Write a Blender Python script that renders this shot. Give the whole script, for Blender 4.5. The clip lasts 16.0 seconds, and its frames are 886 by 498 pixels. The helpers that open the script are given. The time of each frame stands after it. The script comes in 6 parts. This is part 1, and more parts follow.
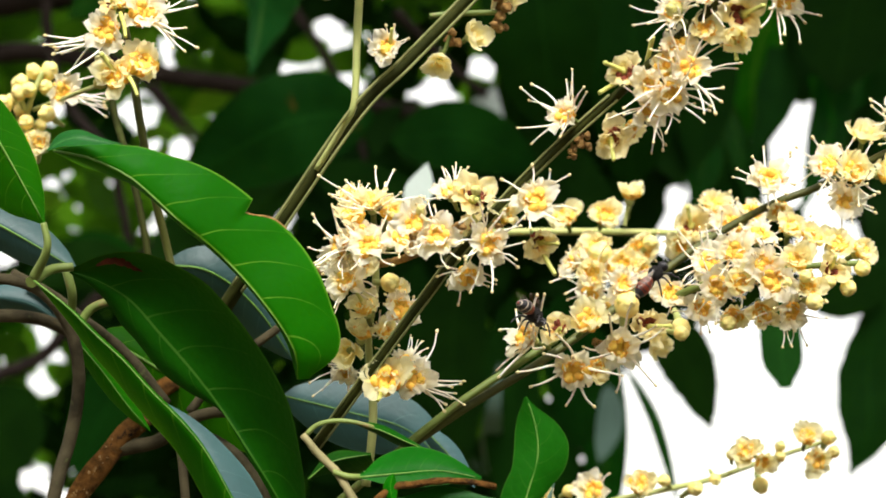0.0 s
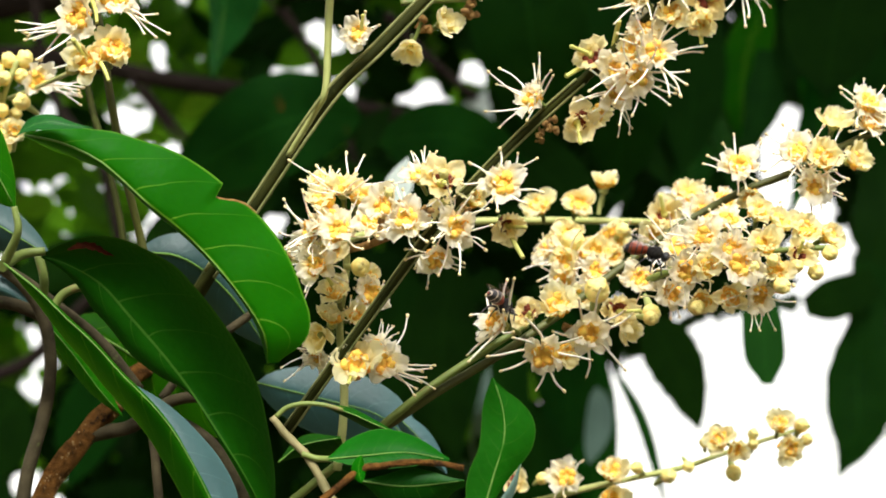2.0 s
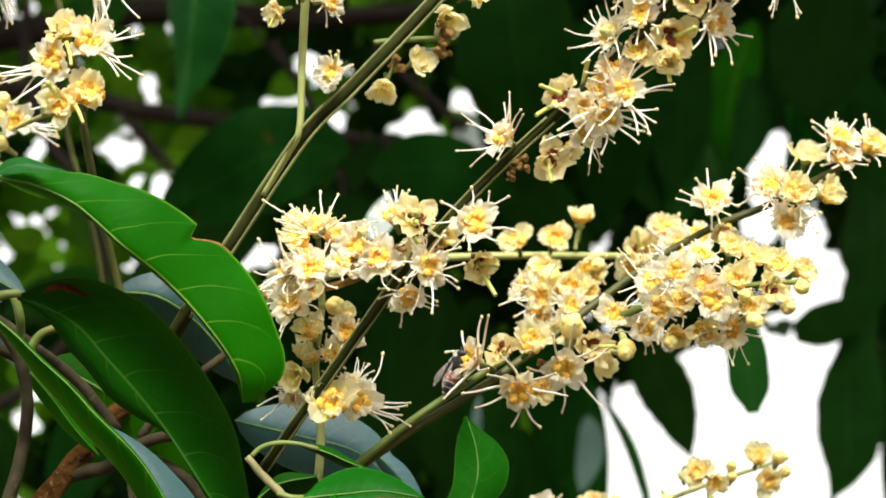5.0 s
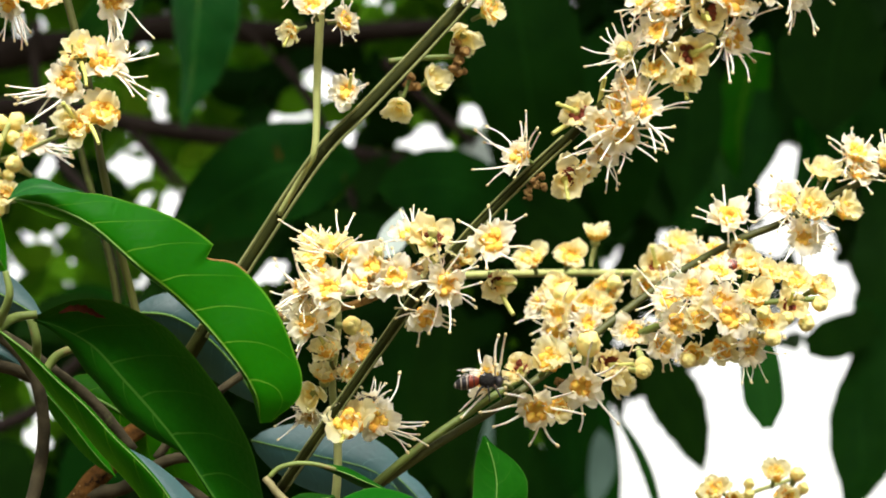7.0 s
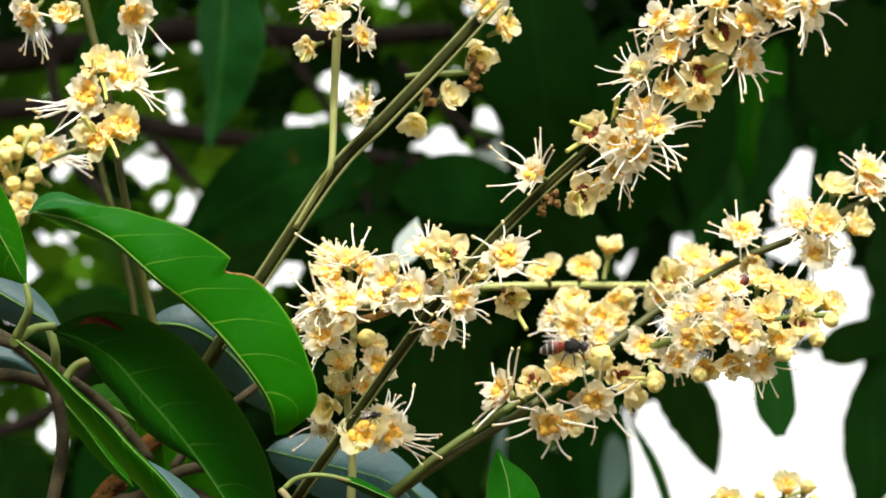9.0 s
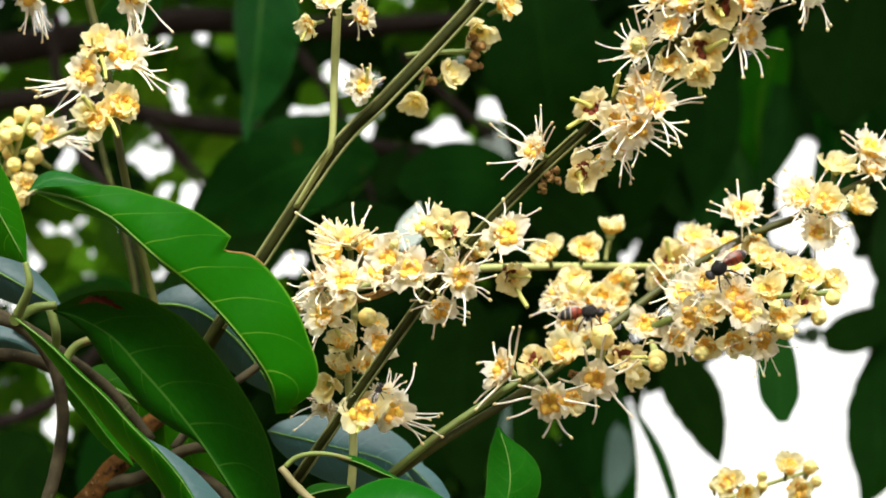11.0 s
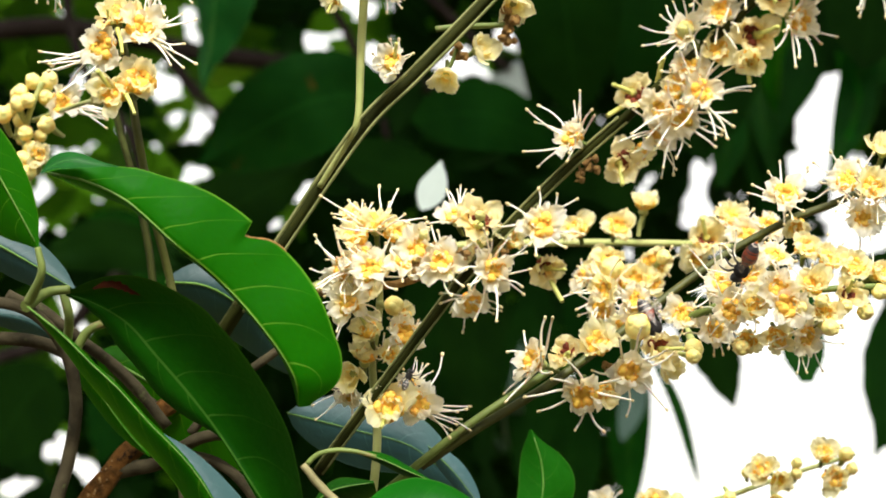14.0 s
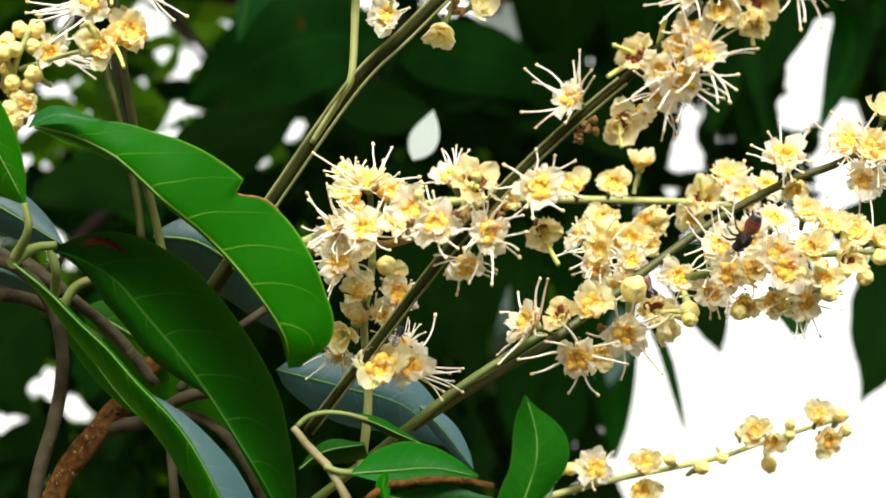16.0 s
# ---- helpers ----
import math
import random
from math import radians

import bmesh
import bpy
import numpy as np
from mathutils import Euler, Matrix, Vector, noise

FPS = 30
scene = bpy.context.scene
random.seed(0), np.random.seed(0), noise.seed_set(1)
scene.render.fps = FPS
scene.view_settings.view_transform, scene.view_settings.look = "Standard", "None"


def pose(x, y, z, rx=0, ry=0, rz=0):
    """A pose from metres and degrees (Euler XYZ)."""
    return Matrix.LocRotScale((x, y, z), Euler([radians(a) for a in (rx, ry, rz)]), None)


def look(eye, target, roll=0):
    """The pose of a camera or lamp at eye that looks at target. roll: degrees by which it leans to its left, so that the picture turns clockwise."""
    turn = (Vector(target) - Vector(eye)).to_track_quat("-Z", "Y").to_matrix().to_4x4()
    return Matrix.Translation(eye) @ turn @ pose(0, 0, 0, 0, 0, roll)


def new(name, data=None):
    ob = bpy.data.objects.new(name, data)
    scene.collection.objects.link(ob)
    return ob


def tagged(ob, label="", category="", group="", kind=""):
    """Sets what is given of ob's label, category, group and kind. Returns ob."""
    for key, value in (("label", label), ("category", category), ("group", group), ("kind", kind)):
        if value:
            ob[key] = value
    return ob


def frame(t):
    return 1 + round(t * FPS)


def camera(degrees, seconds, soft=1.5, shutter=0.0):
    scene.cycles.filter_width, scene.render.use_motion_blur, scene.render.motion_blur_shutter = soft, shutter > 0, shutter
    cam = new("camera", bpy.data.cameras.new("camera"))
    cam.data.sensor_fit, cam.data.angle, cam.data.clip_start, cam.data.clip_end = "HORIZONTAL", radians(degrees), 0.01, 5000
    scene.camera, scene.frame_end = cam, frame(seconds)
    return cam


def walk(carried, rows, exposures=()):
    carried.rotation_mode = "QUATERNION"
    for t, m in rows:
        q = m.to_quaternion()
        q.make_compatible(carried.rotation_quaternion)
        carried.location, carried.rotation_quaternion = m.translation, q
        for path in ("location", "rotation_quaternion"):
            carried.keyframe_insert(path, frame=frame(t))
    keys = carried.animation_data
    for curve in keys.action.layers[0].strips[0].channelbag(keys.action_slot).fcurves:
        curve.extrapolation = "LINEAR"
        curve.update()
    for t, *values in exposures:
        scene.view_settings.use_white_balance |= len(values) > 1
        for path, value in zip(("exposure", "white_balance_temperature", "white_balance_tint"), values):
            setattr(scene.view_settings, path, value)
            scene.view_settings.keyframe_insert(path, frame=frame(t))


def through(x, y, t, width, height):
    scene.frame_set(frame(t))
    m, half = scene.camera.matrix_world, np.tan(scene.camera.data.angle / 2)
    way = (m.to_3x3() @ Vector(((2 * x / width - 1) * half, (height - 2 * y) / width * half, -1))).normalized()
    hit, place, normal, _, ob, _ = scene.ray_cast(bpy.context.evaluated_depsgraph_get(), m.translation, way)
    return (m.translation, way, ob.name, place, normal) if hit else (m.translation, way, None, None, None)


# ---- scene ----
cam = camera(27.513, 16.0, soft=1.8)
cam.data.dof.use_dof, cam.data.dof.focus_distance, cam.data.dof.aperture_fstop = True, 0.415, 24.0
walk(cam, [
    (0, pose(-0.0000, 0.0000, 1.5500, 102.000, -0.000, -0.000)),
    (0.5, pose(0.0052, -0.0007, 1.5390, 102.531, 0.290, 0.236)),
    (1, pose(0.0009, 0.0026, 1.5449, 101.925, 0.076, -0.156)),
    (1.5, pose(0.0037, -0.0001, 1.5449, 102.141, 0.239, -0.075)),
    (2, pose(0.0061, -0.0010, 1.5442, 102.257, 0.043, -0.115)),
    (2.5, pose(0.0081, -0.0008, 1.5429, 102.219, 0.349, -0.159)),
    (3, pose(0.0096, -0.0014, 1.5461, 102.378, 0.384, -0.263)),
    (3.5, pose(0.0111, -0.0017, 1.5425, 102.633, 0.735, -0.188)),
    (4, pose(0.0101, -0.0019, 1.5460, 102.965, 0.658, -0.208)),
    (6.5, pose(0.0126, -0.0064, 1.5463, 103.255, 0.720, 0.006)),
    (7, pose(0.0091, -0.0030, 1.5475, 103.563, 0.874, 0.180)),
    (7.5, pose(0.0069, -0.0049, 1.5508, 103.665, 0.656, 0.520)),
    (8, pose(0.0092, -0.0065, 1.5493, 103.861, 0.606, 0.438)),
    (8.5, pose(0.0074, -0.0068, 1.5487, 103.817, 0.529, 0.663)),
    (9, pose(0.0091, -0.0083, 1.5497, 103.570, 0.443, 0.545)),
    (9.2, pose(0.0091, -0.0078, 1.5504, 103.342, 0.351, 0.459)),
    (11.3, pose(0.0105, -0.0066, 1.5464, 103.347, 0.527, 0.726)),
    (11.5, pose(0.0123, -0.0076, 1.5465, 103.175, 0.589, 0.560)),
    (12, pose(0.0104, -0.0049, 1.5487, 103.414, 0.345, 0.744)),
    (12.5, pose(0.0097, -0.0004, 1.5539, 102.786, 0.178, 0.862)),
    (13, pose(0.0066, 0.0016, 1.5598, 102.493, 0.176, 1.171)),
    (13.5, pose(0.0056, 0.0048, 1.5626, 101.338, -0.330, 1.020)),
    (14, pose(0.0050, 0.0082, 1.5655, 100.818, -0.216, 0.840)),
    (14.5, pose(0.0041, 0.0096, 1.5696, 100.216, -0.461, 0.993)),
    (15, pose(0.0031, 0.0119, 1.5700, 99.620, -0.531, 0.550)),
    (15.5, pose(0.0037, 0.0113, 1.5713, 99.071, -0.590, 0.292)),
    (16, pose(0.0031, 0.0139, 1.5718, 98.814, -0.791, 0.296)),
], exposures=[(0, 0.45), (16, 0.45)])

# ---- world and light: bright overcast sky, soft light from high behind the camera ----
world = bpy.data.worlds.new("sky")
scene.world = world
world.use_nodes = True
wn, wl_ = world.node_tree.nodes, world.node_tree.links
sky = wn.new("ShaderNodeTexSky")
sky.sky_type, sky.sun_disc = "NISHITA", False
sky.sun_elevation, sky.sun_rotation = radians(48), radians(174)
sky.air_density, sky.dust_density = 1.0, 4.0
cloud = wn.new("ShaderNodeMixRGB")
cloud.inputs[0].default_value = 0.82
cloud.inputs[2].default_value = (9.5, 9.3, 8.6, 1)
wl_.new(sky.outputs[0], cloud.inputs[1])
wl_.new(cloud.outputs[0], wn["Background"].inputs[0])
wn["Background"].inputs[1].default_value = 0.155

sun_data = bpy.data.lights.new("sun", "SUN")
sun_data.energy, sun_data.angle, sun_data.color = 4.6, radians(22), (1.0, 0.985, 0.95)
sun_lamp = new("sun", sun_data)
sun_lamp.matrix_world = look((0, 0, 5), (-0.2, 2.0, 2.8))


# ---- materials ----
def nodes_of(name):
    m = bpy.data.materials.new(name)
    m.use_nodes = True
    return m, m.node_tree.nodes, m.node_tree.links


def val(n, l, op, a, b=None, c=None):
    x = n.new("ShaderNodeMath")
    x.operation = op
    for i, s in enumerate((a, b, c)):
        if s is None:
            continue
        if isinstance(s, (int, float)):
            x.inputs[i].default_value = s
        else:
            l.new(s, x.inputs[i])
    return x.outputs[0]


def mixed(n, l, fac, a, b):
    x = n.new("ShaderNodeMixRGB")
    for i, s in enumerate((fac, a, b)):
        if isinstance(s, tuple):
            x.inputs[i].default_value = (*s, 1)
        elif isinstance(s, (int, float)):
            x.inputs[i].default_value = s
        else:
            l.new(s, x.inputs[i])
    return x.outputs[0]


def noisy(n, l, scale, detail=3, coord=None, rough=0.55):
    x = n.new("ShaderNodeTexNoise")
    x.inputs["Scale"].default_value, x.inputs["Detail"].default_value = scale, detail
    x.inputs["Roughness"].default_value = rough
    if coord is not None:
        l.new(coord, x.inputs["Vector"])
    return x.outputs[0]


def ramp(n, l, fac, *stops):
    x = n.new("ShaderNodeValToRGB")
    e = x.color_ramp.elements
    while len(e) < len(stops):
        e.new(0.5)
    for i, (p, c) in enumerate(stops):
        e[i].position, e[i].color = p, (*c, 1)
    l.new(fac, x.inputs[0])
    return x.outputs[0]


def bumped(n, l, height, strength, dist, bsdf):
    b = n.new("ShaderNodeBump")
    b.inputs["Strength"].default_value, b.inputs["Distance"].default_value = strength, dist
    l.new(height, b.inputs["Height"])
    l.new(b.outputs[0], bsdf.inputs["Normal"])


def leaf_material(name, base, deep, vein, rough=0.42, glow=0.25, veins=8, spots=0.0, spec=0.35, through=(0.14, 0.34, 0.005)):
    m, n, l = nodes_of(name)
    p = n["Principled BSDF"]
    uv = n.new("ShaderNodeUVMap")
    sep = n.new("ShaderNodeSeparateXYZ")
    l.new(uv.outputs[0], sep.inputs[0])
    obj = n.new("ShaderNodeTexCoord").outputs["Object"]
    u, v = sep.outputs[0], sep.outputs[1]
    across = val(n, l, "MULTIPLY", val(n, l, "ABSOLUTE", val(n, l, "SUBTRACT", v, 0.5)), 2.0)
    side = val(n, l, "MULTIPLY", val(n, l, "GREATER_THAN", v, 0.5), 0.43)
    wob = val(n, l, "MULTIPLY", noisy(n, l, 60, 2, obj), 0.35)
    bow = val(n, l, "MULTIPLY", val(n, l, "POWER", across, 1.5), 1.3)
    co = val(n, l, "ADD", val(n, l, "SUBTRACT", val(n, l, "MULTIPLY", u, veins), bow), val(n, l, "ADD", side, wob))
    d = val(n, l, "ABSOLUTE", val(n, l, "SUBTRACT", val(n, l, "FRACT", co), 0.5))
    thin = val(n, l, "MULTIPLY", val(n, l, "SUBTRACT", 1.0, across), 0.014)
    lat = val(n, l, "LESS_THAN", d, val(n, l, "ADD", thin, 0.008))
    soft = val(n, l, "MULTIPLY", lat, val(n, l, "SUBTRACT", 0.62, val(n, l, "MULTIPLY", across, 0.5)))
    mid = val(n, l, "LESS_THAN", across, 0.026)
    net = n.new("ShaderNodeTexVoronoi")
    net.feature = "DISTANCE_TO_EDGE"
    net.inputs["Scale"].default_value = 420
    l.new(obj, net.inputs["Vector"])
    big = noisy(n, l, 38, 4, obj)
    fine = noisy(n, l, 500, 3, obj)
    col = mixed(n, l, ramp(n, l, big, (0.33, (0, 0, 0)), (0.68, (1, 1, 1))), deep, base)
    col = mixed(n, l, val(n, l, "MULTIPLY", ramp(n, l, fine, (0.4, (0, 0, 0)), (0.7, (1, 1, 1))), 0.25), col, deep)
    if spots:
        sp = ramp(n, l, noisy(n, l, 40, 4, obj, 0.6), (0.66, (0, 0, 0)), (0.73, (1, 1, 1)))
        col = mixed(n, l, val(n, l, "MULTIPLY", sp, spots), col, (0.10, 0.022, 0.008))
    col = mixed(n, l, soft, col, vein)
    col = mixed(n, l, val(n, l, "MULTIPLY", mid, 0.9), col, vein)
    rim = val(n, l, "GREATER_THAN", across, 0.968)
    col = mixed(n, l, val(n, l, "MULTIPLY", rim, 0.55), col, vein)
    info = n.new("ShaderNodeObjectInfo")
    hsv = n.new("ShaderNodeHueSaturation")
    l.new(val(n, l, "ADD", 0.49, val(n, l, "MULTIPLY", info.outputs["Random"], 0.02)), hsv.inputs["Hue"])
    l.new(val(n, l, "ADD", 0.8, val(n, l, "MULTIPLY", info.outputs["Random"], 0.4)), hsv.inputs["Value"])
    l.new(col, hsv.inputs["Color"])
    l.new(hsv.outputs[0], p.inputs["Base Color"])
    p.inputs["Roughness"].default_value = rough
    p.inputs["Specular IOR Level"].default_value = spec
    h = val(n, l, "ADD", val(n, l, "MULTIPLY", val(n, l, "MAXIMUM", soft, mid), -0.8), val(n, l, "ADD", val(n, l, "MULTIPLY", net.outputs["Distance"], 0.9), val(n, l, "MULTIPLY", big, 1.5)))
    bumped(n, l, h, 0.2, 0.0006, p)
    tr = n.new("ShaderNodeBsdfTranslucent")
    l.new(mixed(n, l, 0.45, hsv.outputs[0], through), tr.inputs[0])
    mx = n.new("ShaderNodeMixShader")
    mx.inputs[0].default_value = glow
    l.new(p.outputs[0], mx.inputs[1])
    l.new(tr.outputs[0], mx.inputs[2])
    l.new(mx.outputs[0], n["Material Output"].inputs[0])
    return m


def plain_material(name, a, b, scale, rough=0.6, spec=0.3, bump=0.4, dist=0.0004, stretch=None, extra=None, sss=0.0):
    m, n, l = nodes_of(name)
    p = n["Principled BSDF"]
    obj = n.new("ShaderNodeTexCoord").outputs["Object"]
    if stretch:
        mp = n.new("ShaderNodeMapping")
        mp.inputs["Scale"].default_value = stretch
        l.new(obj, mp.inputs[0])
        obj = mp.outputs[0]
    big, fine = noisy(n, l, scale, 4, obj), noisy(n, l, scale * 6, 4, obj, 0.7)
    col = mixed(n, l, ramp(n, l, big, (0.35, (0, 0, 0)), (0.65, (1, 1, 1))), a, b)
    col = mixed(n, l, val(n, l, "MULTIPLY", fine, 0.35), col, a)
    if extra:
        col = mixed(n, l, ramp(n, l, noisy(n, l, scale * 0.5, 5, obj, 0.75), (0.58, (0, 0, 0)), (0.66, (1, 1, 1))), col, extra)
    l.new(col, p.inputs["Base Color"])
    p.inputs["Roughness"].default_value, p.inputs["Specular IOR Level"].default_value = rough, spec
    if sss:
        p.inputs["Subsurface Weight"].default_value, p.inputs["Subsurface Scale"].default_value = sss, 0.002
    bumped(n, l, val(n, l, "ADD", big, val(n, l, "MULTIPLY", fine, 0.6)), bump, dist, p)
    return m


def petal_material(name, rim, mid, foot, through, glow=0.5):
    """Cream petals that turn yellow to orange towards their foot; light that passes through turns warm."""
    m, n, l = nodes_of(name)
    p = n["Principled BSDF"]
    sep = n.new("ShaderNodeSeparateXYZ")
    l.new(n.new("ShaderNodeUVMap").outputs[0], sep.inputs[0])
    obj = n.new("ShaderNodeTexCoord").outputs["Object"]
    info = n.new("ShaderNodeObjectInfo")
    fine = noisy(n, l, 1100, 3, obj)
    k = val(n, l, "ADD", sep.outputs[0], val(n, l, "MULTIPLY", val(n, l, "SUBTRACT", fine, 0.5), 0.5))
    col = ramp(n, l, k, (0.12, foot), (0.40, mid), (0.76, rim))
    col = mixed(n, l, val(n, l, "MULTIPLY", info.outputs["Random"], 0.3), col, mid)
    old = ramp(n, l, noisy(n, l, 420, 4, obj, 0.7), (0.66, (0, 0, 0)), (0.74, (1, 1, 1)))
    col = mixed(n, l, val(n, l, "MULTIPLY", old, 0.12), col, (0.80, 0.48, 0.14))
    l.new(col, p.inputs["Base Color"])
    p.inputs["Roughness"].default_value, p.inputs["Specular IOR Level"].default_value = 0.6, 0.2
    bumped(n, l, fine, 0.25, 0.0003, p)
    tr = n.new("ShaderNodeBsdfTranslucent")
    l.new(mixed(n, l, 0.6, col, through), tr.inputs[0])
    mx = n.new("ShaderNodeMixShader")
    mx.inputs[0].default_value = glow
    l.new(p.outputs[0], mx.inputs[1])
    l.new(tr.outputs[0], mx.inputs[2])
    l.new(mx.outputs[0], n["Material Output"].inputs[0])
    return m


LEAF = leaf_material("leaf_green", (0.008, 0.122, 0.001), (0.005, 0.086, 0.001), (0.12, 0.29, 0.02), glow=0.28, spec=0.03)
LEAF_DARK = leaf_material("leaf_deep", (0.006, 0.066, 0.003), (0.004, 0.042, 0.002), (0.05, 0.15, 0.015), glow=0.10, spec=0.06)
# same darkened green as the far leaves; the brown spots are its own
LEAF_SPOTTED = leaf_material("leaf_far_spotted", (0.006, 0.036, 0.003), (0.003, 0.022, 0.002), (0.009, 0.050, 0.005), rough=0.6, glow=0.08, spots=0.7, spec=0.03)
LEAF_HANGING = leaf_material("leaf_hanging", (0.007, 0.076, 0.009), (0.004, 0.046, 0.006), (0.05, 0.17, 0.03), glow=0.10, spec=0.10)
# darkened leaf green; on the large front leaf it stands for shade
LEAF_MID = leaf_material("leaf_green_darkened", (0.0055, 0.070, 0.002), (0.003, 0.044, 0.001), (0.035, 0.115, 0.012), glow=0.05, spec=0.035)
LEAF_BLUE = leaf_material("leaf_underside", (0.030, 0.085, 0.085), (0.018, 0.056, 0.058), (0.07, 0.15, 0.13), rough=0.5, glow=0.1)
LEAF_PALE = leaf_material("leaf_pale_underside", (0.13, 0.22, 0.18), (0.09, 0.16, 0.13), (0.18, 0.28, 0.22), rough=0.5, glow=0.1)
# pale underside; the sky's sheen on it is painted into the base colour
LEAF_SHEEN = leaf_material("leaf_painted_sheen", (0.74, 0.84, 0.78), (0.66, 0.76, 0.70), (0.76, 0.86, 0.80), rough=0.4, glow=0.35, through=(0.5, 0.65, 0.5))
DRY = plain_material("dry_tear", (0.045, 0.009, 0.003), (0.012, 0.005, 0.003), 300, 0.9, 0.03)
# shade of the crown is put into this darker leaf colour
LEAF_FAR_SHADED = leaf_material("leaf_far_shaded", (0.006, 0.036, 0.003), (0.003, 0.022, 0.002), (0.009, 0.050, 0.005), rough=0.6, glow=0.08, spec=0.03)
# paler, more translucent copies: sky shining through is put into their green
LEAF_LIT = leaf_material("leaf_lit_through", (0.24, 0.52, 0.015), (0.15, 0.38, 0.012), (0.28, 0.5, 0.04), glow=0.72, spec=0.1, through=(0.55, 0.95, 0.06))
LEAF_DEEP_CROWN = leaf_material("leaf_crown_lit", (0.10, 0.30, 0.012), (0.04, 0.15, 0.008), (0.14, 0.32, 0.03), glow=0.6, spec=0.08, through=(0.22, 0.50, 0.02))
VEIN = plain_material("midrib", (0.12, 0.24, 0.035), (0.07, 0.16, 0.02), 180, 0.5)
STEM_DARK = plain_material("stem_dark", (0.034, 0.038, 0.008), (0.016, 0.020, 0.005), 150, 0.6, 0.06, extra=(0.055, 0.065, 0.016))
STEM_RIDGE = plain_material("stem_ridge", (0.24, 0.25, 0.10), (0.13, 0.145, 0.05), 150, 0.6, 0.1)
STEM_OLIVE = plain_material("stem_olive", (0.085, 0.090, 0.018), (0.045, 0.050, 0.011), 150, 0.5, extra=(0.12, 0.13, 0.03))
STEM_PALE = plain_material("stem_pale", (0.42, 0.44, 0.16), (0.30, 0.34, 0.10), 140, 0.55)
STEM_GREEN = plain_material("stem_green", (0.17, 0.22, 0.05), (0.10, 0.14, 0.03), 140, 0.5, extra=(0.2, 0.13, 0.05))
STEM_TAN = plain_material("stem_tan", (0.26, 0.22, 0.10), (0.14, 0.13, 0.05), 140, 0.6, extra=(0.12, 0.05, 0.03))
STEM_GREY = plain_material("stem_grey", (0.080, 0.066, 0.036), (0.018, 0.015, 0.009), 120, 0.75, 0.08, bump=0.7, dist=0.0008, extra=(0.10, 0.11, 0.04))
BARK = plain_material("bark_orange", (0.34, 0.15, 0.032), (0.055, 0.026, 0.009), 420, 0.85, 0.1, 1.0, 0.006, extra=(0.022, 0.013, 0.008))
SCAR = plain_material("bark_scar", (0.48, 0.30, 0.12), (0.26, 0.13, 0.04), 900, 0.85, 0.1)
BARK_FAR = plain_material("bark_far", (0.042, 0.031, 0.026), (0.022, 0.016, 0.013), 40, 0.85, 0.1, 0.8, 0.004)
PETAL = petal_material("petal_cream", (0.99, 0.965, 0.86), (0.985, 0.89, 0.56), (0.96, 0.54, 0.05), (1.0, 0.92, 0.62), 0.62)
PETAL_YELLOW = petal_material("petal_yellow", (0.99, 0.94, 0.64), (0.98, 0.88, 0.42), (0.95, 0.68, 0.14), (1.0, 0.92, 0.50), 0.62)
PETAL_OLD = petal_material("petal_old", (0.98, 0.90, 0.56), (0.97, 0.80, 0.36), (0.80, 0.40, 0.07), (1.0, 0.88, 0.46), 0.62)
HEART = plain_material("heart_orange", (0.95, 0.58, 0.10), (0.90, 0.43, 0.05), 700, 0.6, bump=0.6, sss=0.2)
HEART_OLD = plain_material("heart_brown", (0.22, 0.040, 0.012), (0.08, 0.016, 0.008), 800, 0.7, bump=1.0)
FILAMENT = plain_material("filament", (0.95, 0.90, 0.80), (0.92, 0.82, 0.62), 300, 0.5, sss=0.1)
ANTHER = plain_material("anther", (0.85, 0.74, 0.42), (0.70, 0.52, 0.22), 900, 0.7)
BUD = plain_material("bud_cream", (0.90, 0.74, 0.28), (0.84, 0.62, 0.16), 420, 0.5, sss=0.15, bump=0.5)
BUD_GREEN = plain_material("bud_green", (0.62, 0.56, 0.20), (0.42, 0.40, 0.10), 420, 0.5, bump=0.5)
PISTIL = plain_material("pistil", (0.62, 0.60, 0.18), (0.45, 0.48, 0.10), 420, 0.5)
WITHER = plain_material("withered", (0.46, 0.27, 0.08), (0.22, 0.11, 0.03), 600, 0.8, bump=1.0, dist=0.001)
BEE_BLACK = plain_material("bee_black", (0.016, 0.015, 0.018), (0.035, 0.032, 0.036), 900, 0.35, 0.5)
BEE_FUZZ = plain_material("bee_fuzz", (0.06, 0.055, 0.05), (0.03, 0.028, 0.03), 2500, 0.9, 0.1, 1.0, 0.0008)
BEE_RED = plain_material("bee_red", (0.34, 0.050, 0.012), (0.18, 0.026, 0.010), 900, 0.4, 0.5)
BEE_PALE = plain_material("bee_pale_band", (0.60, 0.52, 0.42), (0.42, 0.34, 0.26), 1500, 0.8)
SOIL = plain_material("leaf_litter", (0.10, 0.07, 0.04), (0.05, 0.04, 0.02), 6, 0.9, 0.1, 1.0, 0.03, extra=(0.05, 0.09, 0.02))


